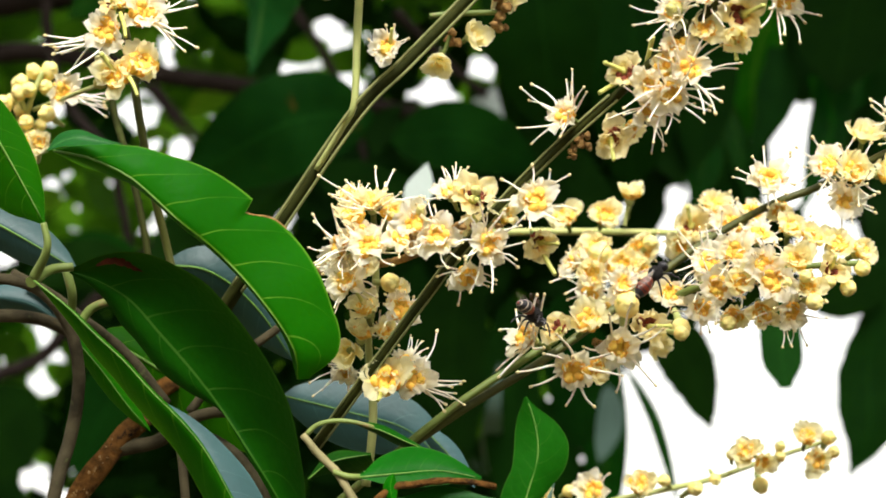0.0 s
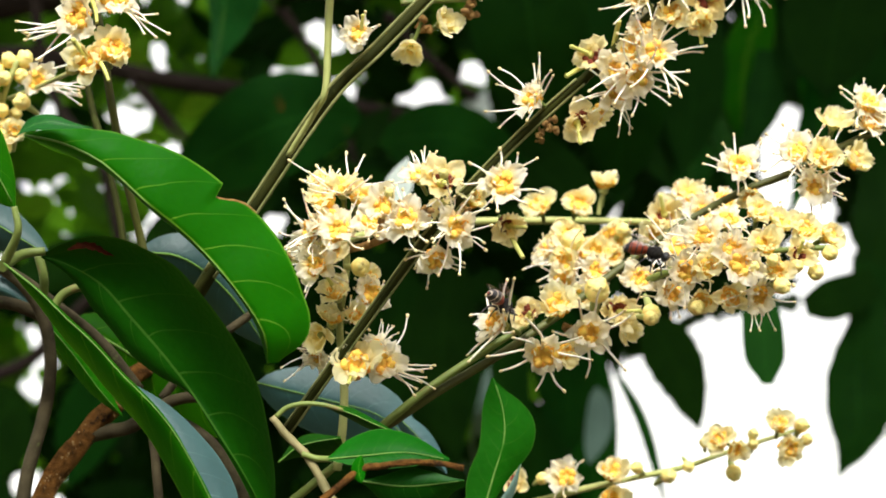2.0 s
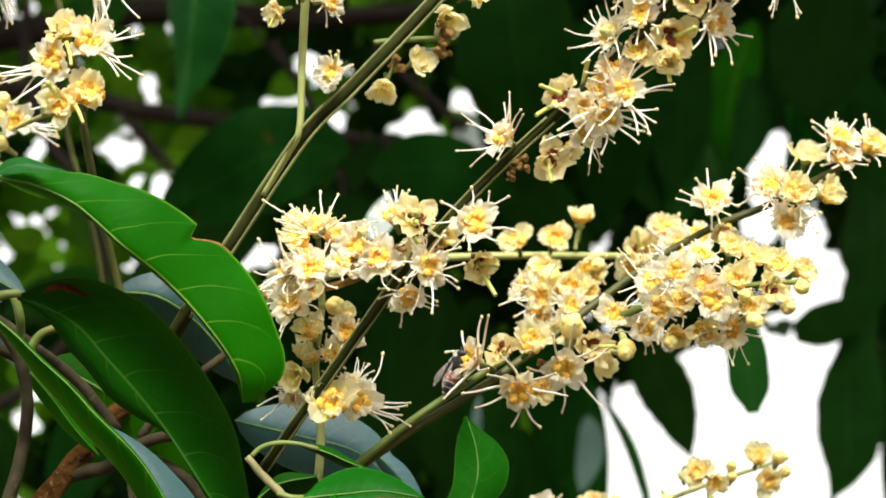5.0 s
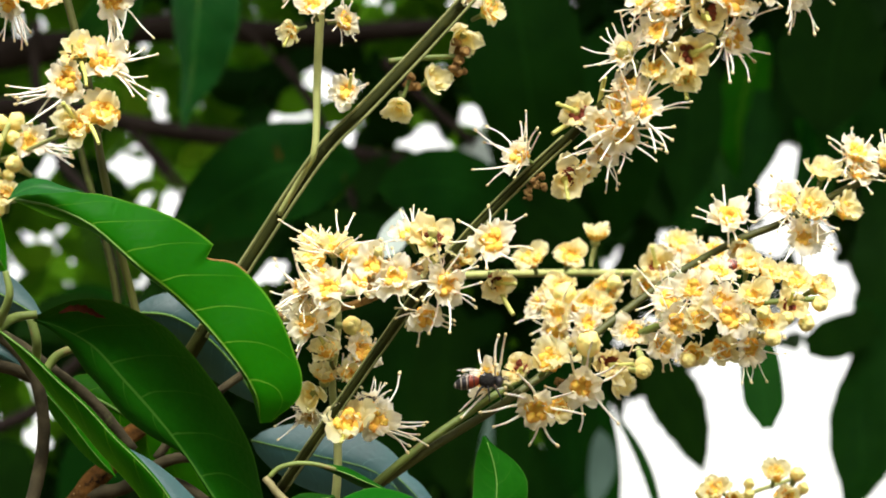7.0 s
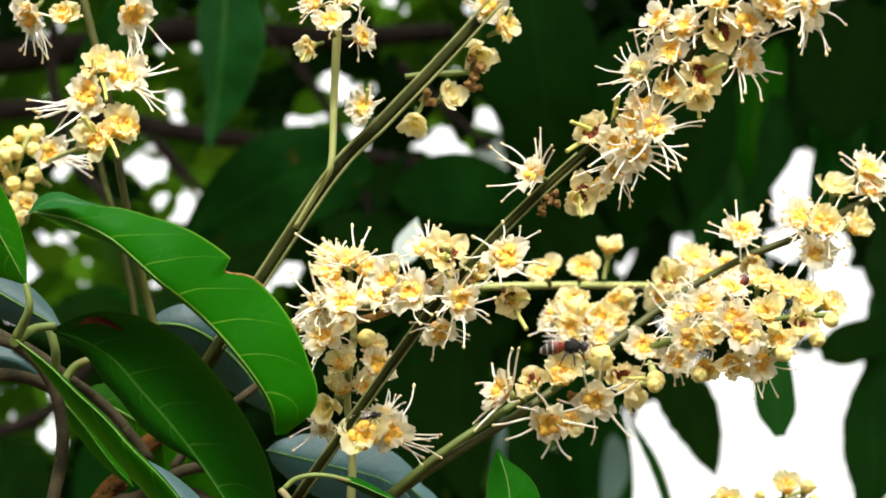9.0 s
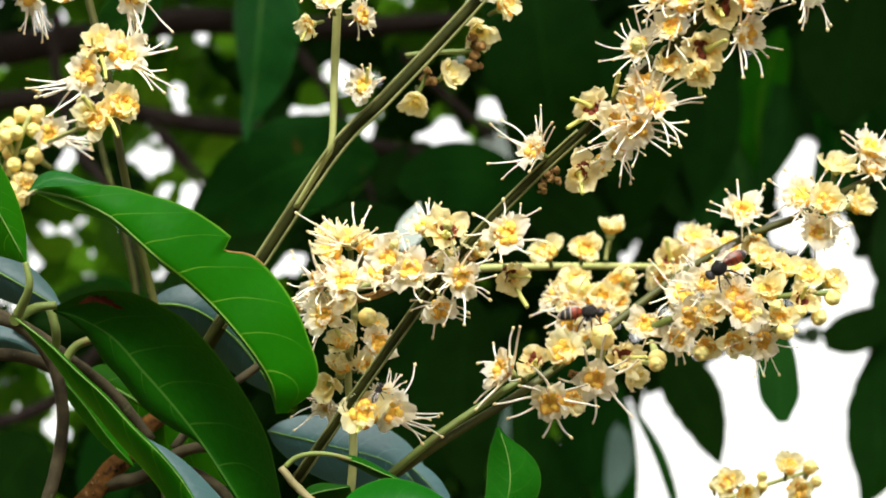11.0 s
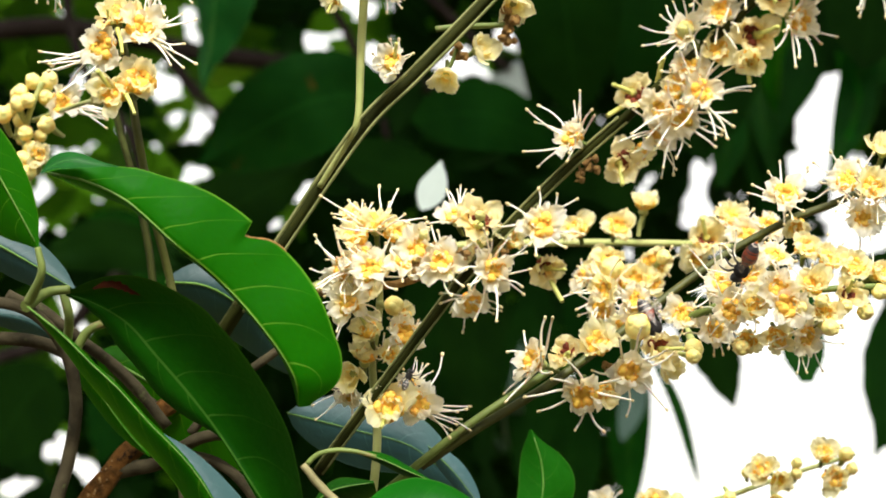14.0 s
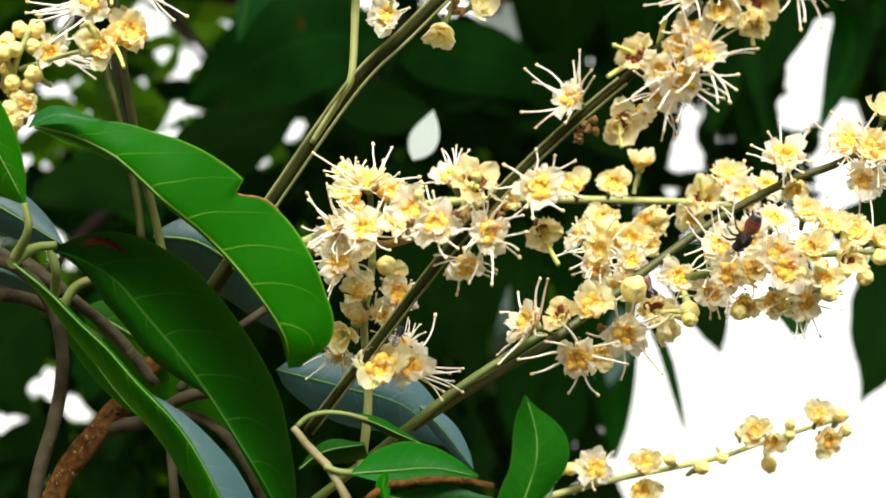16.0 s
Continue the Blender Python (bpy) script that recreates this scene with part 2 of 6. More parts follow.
def wing_material():
    m, n, l = nodes_of("bee_wing")
    p = n["Principled BSDF"]
    p.inputs["Base Color"].default_value = (0.75, 0.68, 0.62, 1)
    p.inputs["Roughness"].default_value, p.inputs["Alpha"].default_value = 0.2, 0.28
    vo = n.new("ShaderNodeTexVoronoi")
    vo.feature = "DISTANCE_TO_EDGE"
    vo.inputs["Scale"].default_value = 900
    l.new(n.new("ShaderNodeTexCoord").outputs["Object"], vo.inputs["Vector"])
    l.new(mixed(n, l, val(n, l, "LESS_THAN", vo.outputs["Distance"], 0.06), (0.75, 0.68, 0.62), (0.16, 0.09, 0.06)), p.inputs["Base Color"])
    return m


WING = wing_material()

# ---- builders ----
VIEW = Vector((0, 0.978, 0.208))
rng = random.Random(5)


def smooth(pts, n):
    """n + 1 places evenly along a smooth line through pts."""
    p = [Vector(q) for q in pts]
    if len(p) == 2:
        return [p[0].lerp(p[1], i / n) for i in range(n + 1)]
    p = [2 * p[0] - p[1]] + p + [2 * p[-1] - p[-2]]
    fine = []
    for i in range(1, len(p) - 2):
        a, b, c, d = p[i - 1:i + 3]
        for j in range(12):
            t = j / 12
            fine.append(0.5 * (2 * b + (c - a) * t + (2 * a - 5 * b + 4 * c - d) * t * t + (3 * b - a - 3 * c + d) * t ** 3))
    fine.append(p[-2])
    run = [0.0]
    for a, b in zip(fine, fine[1:]):
        run.append(run[-1] + (b - a).length)
    out, k = [], 0
    for i in range(n + 1):
        s = run[-1] * i / n
        while k < len(fine) - 2 and run[k + 1] < s:
            k += 1
        f = (s - run[k]) / max(run[k + 1] - run[k], 1e-9)
        out.append(fine[k].lerp(fine[k + 1], min(max(f, 0), 1)))
    return out


def tube(bm, pts, r0, r1, sides=8, n=16, rib=0.0, lump=0.0, mat=0, cap=True):
    line = smooth(pts, n)
    tan0 = (line[1] - line[0]).normalized()
    side = tan0.orthogonal().normalized()
    rings = []
    for i, p in enumerate(line):
        t = (line[min(i + 1, n)] - line[max(i - 1, 0)]).normalized()
        side = (side - t * side.dot(t)).normalized()
        up = t.cross(side)
        r = r0 + (r1 - r0) * i / n
        ring = []
        for j in range(sides):
            a = 2 * math.pi * j / sides
            q = r * (1 + (rib if j % 2 else -rib))
            if lump:
                q *= 1 + lump * noise.noise(p * (0.35 / r0) + Vector((3 * math.cos(a), 3 * math.sin(a), 0)) * 0.5)
            ring.append(bm.verts.new(p + (side * math.cos(a) + up * math.sin(a)) * q))
        rings.append(ring)
    for a, b in zip(rings, rings[1:]):
        for j in range(sides):
            f = bm.faces.new((a[j], a[(j + 1) % sides], b[(j + 1) % sides], b[j]))
            f.material_index, f.smooth = mat, True
    if cap:
        for ring in (rings[0][::-1], rings[-1]):
            bm.faces.new(ring).material_index = mat
    return line


def ball(bm, c, r, mat=0, rings=5, segs=8, squash=1.0, axis=(0, 0, 1), lump=0.0):
    q = Vector((0, 0, 1)).rotation_difference(Vector(axis)).to_matrix()
    c = Vector(c)
    rows = []
    for i in range(1, rings):
        th = math.pi * i / rings
        row = []
        for j in range(segs):
            ph = 2 * math.pi * j / segs
            v = Vector((math.sin(th) * math.cos(ph), math.sin(th) * math.sin(ph), math.cos(th) * squash))
            k = 1 + lump * noise.noise(v * 2.3 + c * 900)
            row.append(bm.verts.new(c + q @ (v * r * k)))
        rows.append(row)
    top, bot = bm.verts.new(c + q @ Vector((0, 0, r * squash))), bm.verts.new(c - q @ Vector((0, 0, r * squash)))
    fs = []
    for a, b in zip(rows, rows[1:]):
        fs += [bm.faces.new((a[j], b[j], b[(j + 1) % segs], a[(j + 1) % segs])) for j in range(segs)]
    fs += [bm.faces.new((top, rows[0][j], rows[0][(j + 1) % segs])) for j in range(segs)]
    fs += [bm.faces.new((bot, rows[-1][(j + 1) % segs], rows[-1][j])) for j in range(segs)]
    for f in fs:
        f.material_index, f.smooth = mat, True


def mesh_of(name, bm, *mats):
    me = bpy.data.meshes.new(name)
    bmesh.ops.recalc_face_normals(bm, faces=bm.faces)
    bm.to_mesh(me)
    bm.free()
    for m in mats:
        me.materials.append(m)
    return me


def put(name, me, parent=None, m=None, label=""):
    ob = new(name, me)
    ob.parent = parent
    if m is not None:
        ob.matrix_basis = m
    return tagged(ob, label)


def part(name, bm, material, parent, label=""):
    mats = material if isinstance(material, (list, tuple)) else (material,)
    return put(name, mesh_of(name, bm, *mats), parent, None, label)


def thing(name, at, label, category, group="", kind=""):
    """An Empty at the base of a thing; parts are built round it in world places."""
    ob = new(name)
    ob.empty_display_size = 0.01
    ob.location = at
    return tagged(ob, label, category, group, kind)


def under(ob, parent):
    """Hang a part, built in world places, under its thing."""
    ob.parent = parent
    ob.matrix_parent_inverse = Matrix.Translation(parent.location).inverted()
    return ob


def along(ws, s_):
    """A smooth value at s_ (0 to 1) through evenly spaced values ws."""
    k = len(ws) - 1
    i = min(int(s_ * k), k - 1)
    f = s_ * k - i
    a_, b_, c_, d_ = ws[max(i - 1, 0)], ws[i], ws[i + 1], ws[min(i + 2, k)]
    return max(0.5 * (2 * b_ + (c_ - a_) * f + (2 * a_ - 5 * b_ + 4 * c_ - d_) * f * f + (3 * b_ - a_ - 3 * c_ + d_) * f ** 3), 0.0)


def leaf_sheet(spine, wl, wr, dl=0.0, dr=0.0, p=0.85, q=0.75, wave=0.0, curl=0.0, taper=0.35, n=26, m=12, notch=None, jag=0.0, seed=0, bend=1.4):
    """A leaf blade round its midrib: half widths to either side (one value, or several along the leaf), how far each edge lies back, waves and curl."""
    bm = bmesh.new()
    uvl = bm.loops.layers.uv.new("UVMap")
    line = smooth(spine, n)
    rows, uvs = [], {}
    total = sum((b - a).length for a, b in zip(line, line[1:]))
    for i in range(n + 1):
        s = i / n
        t = (line[min(i + 1, n)] - line[max(i - 1, 0)]).normalized()
        left = t.cross(VIEW)
        left = left.normalized() if left.length > 1e-4 else Vector((1, 0, 0))
        prof = max(math.sin(math.pi * s ** p), 0) ** q
        if s > 0.86:
            prof *= 1 - taper * ((s - 0.86) / 0.14)
        row, round_ = [], prof
        for j in range(m + 1):
            v = 2 * j / m - 1
            w, d = (wl, dl) if v > 0 else (wr, dr)
            prof = round_
            if isinstance(w, tuple):
                prof = along(w, s) / max(w)
                w = max(w)
            k = 1.0
            if notch and abs(v) > 0.3 and (v > 0) == (notch[2] > 0):
                k -= abs(notch[2]) * (math.exp(-((s - notch[0]) / notch[1]) ** 2) if s > notch[0] else 0) * abs(v) ** 3
            if jag:
                k += jag * noise.noise(Vector((s * 14, seed, v * 2))) * abs(v)
            off = left * (w * prof * v * k) + VIEW * (d * prof * abs(v) ** bend)
            off += VIEW * (wave * total * math.sin(9 * s * math.pi + (1.3 if v > 0 else 0) + seed) * v * v * prof)
            off += VIEW * (curl * total * (noise.noise(Vector((s * 3, v * 1.2, seed)))))
            vert = bm.verts.new(line[i] + off)
            uvs[vert] = (s, (v + 1) / 2)
            row.append(vert)
        rows.append(row)
    for a, b in zip(rows, rows[1:]):
        for j in range(m):
            f = bm.faces.new((a[j], a[j + 1], b[j + 1], b[j]))
            f.smooth = True
            for lp in f.loops:
                lp[uvl].uv = uvs[lp.vert]
    return bm


def leaf(parent, spine, wl, wr, dl=0.0, dr=0.0, mat=None, rib=0.0007, label="", **kw):
    bm = leaf_sheet(spine, wl, wr, dl, dr, **kw)
    me = bpy.data.meshes.new("leaf")
    bm.to_mesh(me)
    bm.free()
    me.materials.append(mat or LEAF)
    ob = under(tagged(new("leaf", me), label), parent)
    if rib:
        bm = bmesh.new()
        line = smooth(spine, 20)
        tube(bm, [x - VIEW * rib * 0.2 for x in line[:20]], rib * 0.7, rib * 0.25, 6, 20)
        r = new("midrib", mesh_of("midrib", bm, VEIN))
        r.parent = ob
    return ob


def stalk(parent, pts, r0, r1, mat, name="stem", sides=10, rib=0.0, lump=0.06, n=24, label=""):
    bm = bmesh.new()
    tube(bm, pts, r0, r1, sides, n, rib, lump)
    return under(part(name, bm, mat, None, label), parent)


# ---- flowers: meshes built once, shared by all flowers of a kind ----
def petal_mesh(name, seed, length, half, lean0, lean1, hollow, ruffle, flare, mat):
    """One spoon-shaped petal that grows from its foot along +x and +z; leans are degrees from the flower's axis."""
    rnd = random.Random(seed)
    off = Vector((seed * 3.71, seed * 1.13, 0))
    rows, cols = 8, 8
    verts, uvs, faces = [], [], []
    line, r, z = [], 0.0009, 0.0003
    for i in range(rows + 1):
        s_ = i / rows
        th = radians(lean0 + (lean1 - lean0) * s_ + flare * max(0, s_ - 0.65) / 0.35)
        line.append((r, z, th))
        r, z = r + length / rows * math.sin(th), z + length / rows * math.cos(th)
    for i in range(rows + 1):
        s_ = i / rows
        w = half * (0.42 + 0.58 * math.sin(min(s_ / 0.68, 1) * math.pi / 2))
        if s_ > 0.66:
            w *= math.sqrt(max(1 - 0.62 * ((s_ - 0.66) / 0.34) ** 2, 0))
        for j in range(cols + 1):
            v = 2 * j / cols - 1
            pr, pz, th = line[i]
            pull = (0.16 * v * v + 0.16 * noise.noise(off + Vector((v * 3.1, 0, 4)))) * length * s_ ** 3
            pr, pz = pr - pull * math.sin(th), pz - pull * math.cos(th)
            lift = hollow * w * v * v + ruffle * s_ * (noise.noise(off + Vector((v * 1.7, s_ * 1.6, 0))) + 0.8 * abs(v) * noise.noise(off + Vector((v * 4, s_ * 4.5, 2))) + 0.5 * s_ * noise.noise(off + Vector((v * 5.5, s_ * 3, 7))))
            verts.append((pr - lift * math.cos(th), v * w * (1 + 0.12 * noise.noise(off + Vector((s_ * 4, v, 9)))), pz + lift * math.sin(th)))
            uvs.append((s_, (v + 1) / 2))
    for i in range(rows):
        for j in range(cols):
            k = i * (cols + 1) + j
            faces.append((k, k + 1, k + cols + 2, k + cols + 1))
    me = bpy.data.meshes.new(name)
    me.from_pydata(verts, [], faces)
    lay = me.uv_layers.new(name="UVMap")
    for lp in me.loops:
        lay.data[lp.index].uv = uvs[lp.vertex_index]
    for f in me.polygons:
        f.use_smooth = True
    me.materials.append(mat)
    return me


def cup_mesh(seed):
    """The green cup and short stalk under the petals."""
    bm = bmesh.new()
    tube(bm, [(0, 0, -0.0046), (0.0002, 0.0001, -0.003), (0, 0, -0.0012)], 0.0005, 0.0007, 7, 5, mat=0, lump=0.15)
    ball(bm, (0, 0, -0.0003), 0.0013, 1, 6, 9, 0.75, lump=0.15)
    return bm


def stamen_tuft(seed, count=14, length=0.0092, lean=62, fan=None, thick=0.00022):
    """Thread-like stamens that leave the foot of the petals and end in small anthers."""
    rnd = random.Random(seed)
    bm = bmesh.new()
    for k in range(count):
        a = 2 * math.pi * k / count + rnd.uniform(-0.35, 0.35)
        if fan is not None:
            a = fan + rnd.uniform(-1.0, 1.0)
        sp = radians(lean * rnd.uniform(0.65, 1.3))
        ln = length * rnd.uniform(0.68, 1.12)
        dx, dy = math.cos(a), math.sin(a)
        bend = rnd.uniform(-0.5, 0.35) * ln
        twist = rnd.uniform(-0.3, 0.3) * ln
        pts = [(0.0013 * dx, 0.0013 * dy, 0.0004)]
        for s_ in (0.35, 0.7, 1.0):
            r = 0.0013 + ln * math.sin(sp) * s_
            z = 0.0004 + ln * math.cos(sp) * s_ + bend * s_ * s_ * (0.4 if s_ < 1 else 0.5)
            kink = 0.00035 * rnd.uniform(-1, 1)
            pts.append((r * dx - dy * (twist * s_ * s_ + kink), r * dy + dx * (twist * s_ * s_ + kink), z))
        tube(bm, pts, thick * 1.25, thick * 0.7, 5, 8, mat=0, cap=False)
        tip = Vector(pts[-1])
        ball(bm, tip, 0.00034 * rnd.uniform(0.8, 1.2), 1, 5, 7, 1.35, (tip - Vector(pts[-2]) + Vector((0, 0, 0.0004))).normalized(), 0.25)
    return bm


def heart_mound(seed, lumps=9, ring=0.0016, grain=0.00086, core=0.0014, arc=6.28):
    """The crumpled nectar ring in the middle of a flower."""
    rnd = random.Random(seed)
    bm = bmesh.new()
    if core:
        ball(bm, (0, 0, 0.0006), core, 0, 6, 10, 0.7, lump=0.3)
    for k in range(lumps):
        a = arc * k / lumps + rnd.uniform(-0.3, 0.3)
        r = ring * rnd.uniform(0.6, 1.2)
        ball(bm, (r * math.cos(a), r * math.sin(a), 0.0009 + 0.0005 * rnd.random()), grain * rnd.uniform(0.7, 1.3), 0, 6, 8, rnd.uniform(0.8, 1.3), lump=0.45)
    for k in range(lumps * 2):
        a, r = rnd.uniform(0, arc), ring * 1.2 * math.sqrt(rnd.random())
        ball(bm, (r * math.cos(a), r * math.sin(a), 0.0012 + 0.0006 * rnd.random()), 0.00028 * rnd.uniform(0.7, 1.3), 0, 4, 5, 1.0)
    return bm


def pistil_mesh():
    bm = bmesh.new()
    ball(bm, (0.0004, -0.0006, 0.0011), 0.0011, 0, 7, 10, 0.9, lump=0.15)
    tube(bm, [(0.0004, -0.0006, 0.0016), (0.0012, -0.0014, 0.0032), (0.0026, -0.0026, 0.0050)], 0.00052, 0.00042, 7, 8)
    ball(bm, (0.0026, -0.0026, 0.0051), 0.0006, 0, 4, 7, 0.8, lump=0.3)
    return bm


# kind: material, petals outside and inside, their length, half width and leans, hollow, ruffle, flare
PETALS = {
    "open": (PETAL, (6, 0.0049, 0.00195, 30, 92, 0.25, 0.0017, 10), (6, 0.0034, 0.00135, 12, 72, 0.30, 0.0014, 20)),
    "yellow": (PETAL_YELLOW, (6, 0.0048, 0.0021, 22, 72, 0.35, 0.0016, 15), (5, 0.0034, 0.0015, 4, 46, 0.35, 0.0013, 20)),
    "old": (PETAL_OLD, (5, 0.0047, 0.0023, 40, 74, 0.36, 0.0019, 12), (3, 0.0036, 0.0017, 20, 55, 0.36, 0.0016, 20)),
    "cup": (PETAL_YELLOW, (6, 0.0050, 0.0023, 84, -14, 0.42, 0.0007, 55), (4, 0.0028, 0.0013, 40, 0, 0.35, 0.0006, 30)),
}
PETAL_MESH = {}
for key_, (mat_, *whorls) in PETALS.items():
    PETAL_MESH[key_] = [[petal_mesh("petal", 17 * len(key_) + 31 * w_ + q_, *spec[1:], mat_) for q_ in range(6)] if spec else None for w_, spec in enumerate(whorls)]
CUPS = [mesh_of("flower", cup_mesh(s), STEM_GREEN, STEM_PALE) for s in range(2)]
TUFT = {
    "full": [mesh_of("stamen_tuft", stamen_tuft(s, 10, 0.0068, 66), FILAMENT, ANTHER) for s in range(4)],
    "long": [mesh_of("stamen_tuft", stamen_tuft(40 + s, 14, 0.0102, 58), FILAMENT, ANTHER) for s in range(4)],
    "fan": [mesh_of("stamen_tuft", stamen_tuft(60 + s, 9, 0.0100, 72, fan=0.0), FILAMENT, ANTHER) for s in range(3)],
    "ray": [mesh_of("stamen_tuft", stamen_tuft(90 + s, 8, 0.0102, 52, thick=0.00028), FILAMENT, ANTHER) for s in range(3)],
    "short": [mesh_of("stamen_tuft", stamen_tuft(80 + s, 9, 0.0046, 52), FILAMENT, ANTHER) for s in range(2)],
}
HEARTS = {"new": [mesh_of("heart", heart_mound(s), HEART) for s in range(4)], "old": [mesh_of("heart", heart_mound(9 + s, 5, 0.0017, 0.00095, 0, 3.6), HEART_OLD) for s in range(4)]}
PIST = mesh_of("pistil", pistil_mesh(), PISTIL)


def bud_mesh(seed, r=0.0016):
    rnd = random.Random(seed)
    bm = bmesh.new()
    ball(bm, (0, 0, 0), r, 0, 9, 14, 1.05, lump=0.10)
    for k in range(4):
        a = k * 1.57 + rnd.random()
        ball(bm, (0.35 * r * math.cos(a), 0.35 * r * math.sin(a), 0.62 * r), 0.55 * r, 0, 6, 8, 0.8, lump=0.15)
    tube(bm, [(0, 0, -0.0052), (0.0002, 0, -0.0035), (0, 0, -r * 0.75)], 0.00045, 0.0008, 6, 5, mat=1)
    return bm


BUDS = [mesh_of("bud", bud_mesh(s), BUD, STEM_PALE) for s in range(3)]
GREEN_BUDS = [mesh_of("bud", bud_mesh(7 + s, 0.0016), BUD_GREEN, STEM_GREEN) for s in range(2)]


def wither_mesh(seed):
    rnd = random.Random(seed)
    bm = bmesh.new()
    for k in range(9):
        c = Vector((rnd.gauss(0, 0.0013), rnd.gauss(0, 0.0013), rnd.uniform(-0.001, 0.003)))
        ball(bm, c, rnd.uniform(0.0007, 0.0014), 0, 5, 7, rnd.uniform(0.6, 1.4), lump=0.5)
    tube(bm, [(0, 0, -0.004), (0, 0, 0)], 0.0005, 0.0006, 6, 3)
    return bm


WITHERED = [mesh_of("withered_flower", wither_mesh(s), WITHER) for s in range(2)]


def aim(at, way, roll, size):
    q = Vector((0, 0, 1)).rotation_difference(Vector(way).normalized())
    return Matrix.Translation(at) @ q.to_matrix().to_4x4() @ Matrix.Rotation(roll, 4, "Z") @ Matrix.Scale(size, 4)


def hang(name, me, spray, m):
    ob = new(name, me)
    ob.parent = spray
    ob.matrix_basis = Matrix.Translation(-spray.location) @ m
    return ob


def fl(spray, at, way, kind="open", tuft="full", size=1.0, roll=None, heart="new", pistil=False, to=None):
    """A flower of the spray at a place, its face turned to way (x right, y away from the viewer, z up), a one-sided tuft leaning to."""
    size *= 0.97 + 0.06 * rng.random()
    roll = rng.uniform(0, 6.28) if roll is None else roll
    if to:
        side = Vector((0, 0, 1)).rotation_difference(Vector(way).normalized()).inverted() @ Vector(to)
        roll = math.atan2(side.y, side.x)
    m = aim(at, way, roll, size)
    ob = hang("flower", rng.choice(CUPS), spray, m)
    if kind == "old":
        heart, ob["label"] = "old", "fading cream flower with a dark brown heart"
    for w_, spec in enumerate(PETALS[kind][1:]):
        if not spec:
            continue
        turn = rng.uniform(0, 6.28)
        for k in range(spec[0]):
            leaflet = new("petal", rng.choice(PETAL_MESH[kind][w_]))
            leaflet.parent = ob
            leaflet.matrix_basis = Matrix.Rotation(turn + 2 * math.pi * k / spec[0] + rng.uniform(-0.16, 0.16), 4, "Z") @ Matrix.Rotation(rng.uniform(-0.3, 0.25), 4, "Y") @ Matrix.Rotation(rng.uniform(-0.3, 0.3), 4, "X") @ Matrix.Scale(rng.uniform(0.82, 1.15), 4)
    if kind != "cup":
        h = new("heart", rng.choice(HEARTS[heart]))
        h.parent = ob
        h.matrix_basis = Matrix.Translation((0, 0, 0.0006)) @ Matrix.Scale(1.12, 4) if heart == "new" else Matrix()
    if tuft:
        s = new("stamen_tuft", rng.choice(TUFT[tuft]))
        s.parent = ob
    if pistil or kind == "old":
        s = new("pistil", PIST)
        s.parent = ob
    return ob


def bud(spray, at, way=(0, -0.3, 1), size=1.0, green=False):
    return hang("bud", rng.choice(GREEN_BUDS if green else BUDS), spray, aim(at, way, rng.uniform(0, 6.28), size))


def wilt(spray, at, way=(0, -0.3, -1), size=1.0):
    return hang("withered_flower", rng.choice(WITHERED), spray, aim(at, way, rng.uniform(0, 6.28), size))


# ---- setting ----
bm = bmesh.new()
bmesh.ops.create_grid(bm, x_segments=60, y_segments=60, size=200)
for v in bm.verts:
    v.co.z = 0.12 * noise.noise(v.co * 0.11)
me = mesh_of("ground", bm, SOIL)
tagged(put("ground", me), "dark soil with leaf litter under the tree", "ground", kind="structure")

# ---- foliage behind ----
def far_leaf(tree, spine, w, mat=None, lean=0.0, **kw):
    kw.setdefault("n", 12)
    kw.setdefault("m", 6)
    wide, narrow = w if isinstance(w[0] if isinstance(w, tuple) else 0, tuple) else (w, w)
    return leaf(tree, spine, wide, narrow, lean, -lean, mat or LEAF_FAR_SHADED, 0.0, **kw)


back = thing("hanging_branch", (0.0609, 1.5733, 2.2285), "shaded branch with large dark green hanging leaves", "branch", "branches behind")
far_leaf(back, [(-0.0506, 1.3094, 1.9309), (-0.1089, 1.2718, 1.9156), (-0.2015, 1.3205, 1.8789)], 0.0374, LEAF_SPOTTED, curl=0.05, label="leaf darkened for shade, with small brown spots")
far_leaf(back, [(-0.0423, 1.3907, 1.9335), (0.0157, 1.3511, 1.9271), (0.0792, 1.3953, 1.9115)], 0.0270)
far_leaf(back, [(0.0657, 1.3504, 2.1227), (0.0792, 1.3720, 2.0215), (0.0930, 1.4288, 1.9464)], 0.0473, q=0.6)
leaf(back, [(0.0614, 1.8400, 2.0955), (0.0350, 1.8400, 2.0895), (0.0075, 1.8400, 2.0803)], (0.0218, 0.0115, 0.0011), (0.0230, 0.0126, 0.0011), -0.016, 0.020, LEAF_SHEEN, 0.0, n=12, m=6, bend=1.0, label="pale leaf underside with sky sheen painted into its colour")
far_leaf(back, [(0.1589, 1.4761, 2.1085), (0.1662, 1.4964, 2.0131), (0.1630, 1.5551, 1.9296)], 0.0390, q=0.6)
far_leaf(back, [(0.2363, 1.5540, 2.1271), (0.2363, 1.5764, 2.0218), (0.2260, 1.5902, 1.9566)], 0.0307)
far_leaf(back, [(0.3203, 1.6309, 2.1500), (0.2962, 1.6465, 2.0764), (0.2962, 1.6624, 2.0017)], 0.0226, LEAF)
far_leaf(back, [(0.3916, 1.5853, 2.1720), (0.3759, 1.5984, 2.1104), (0.3654, 1.6137, 2.0385)], 0.0499)
far_leaf(back, [(0.3883, 1.6803, 2.1101), (0.3828, 1.6940, 2.0456), (0.3762, 1.7088, 1.9756)], 0.0154, LEAF)
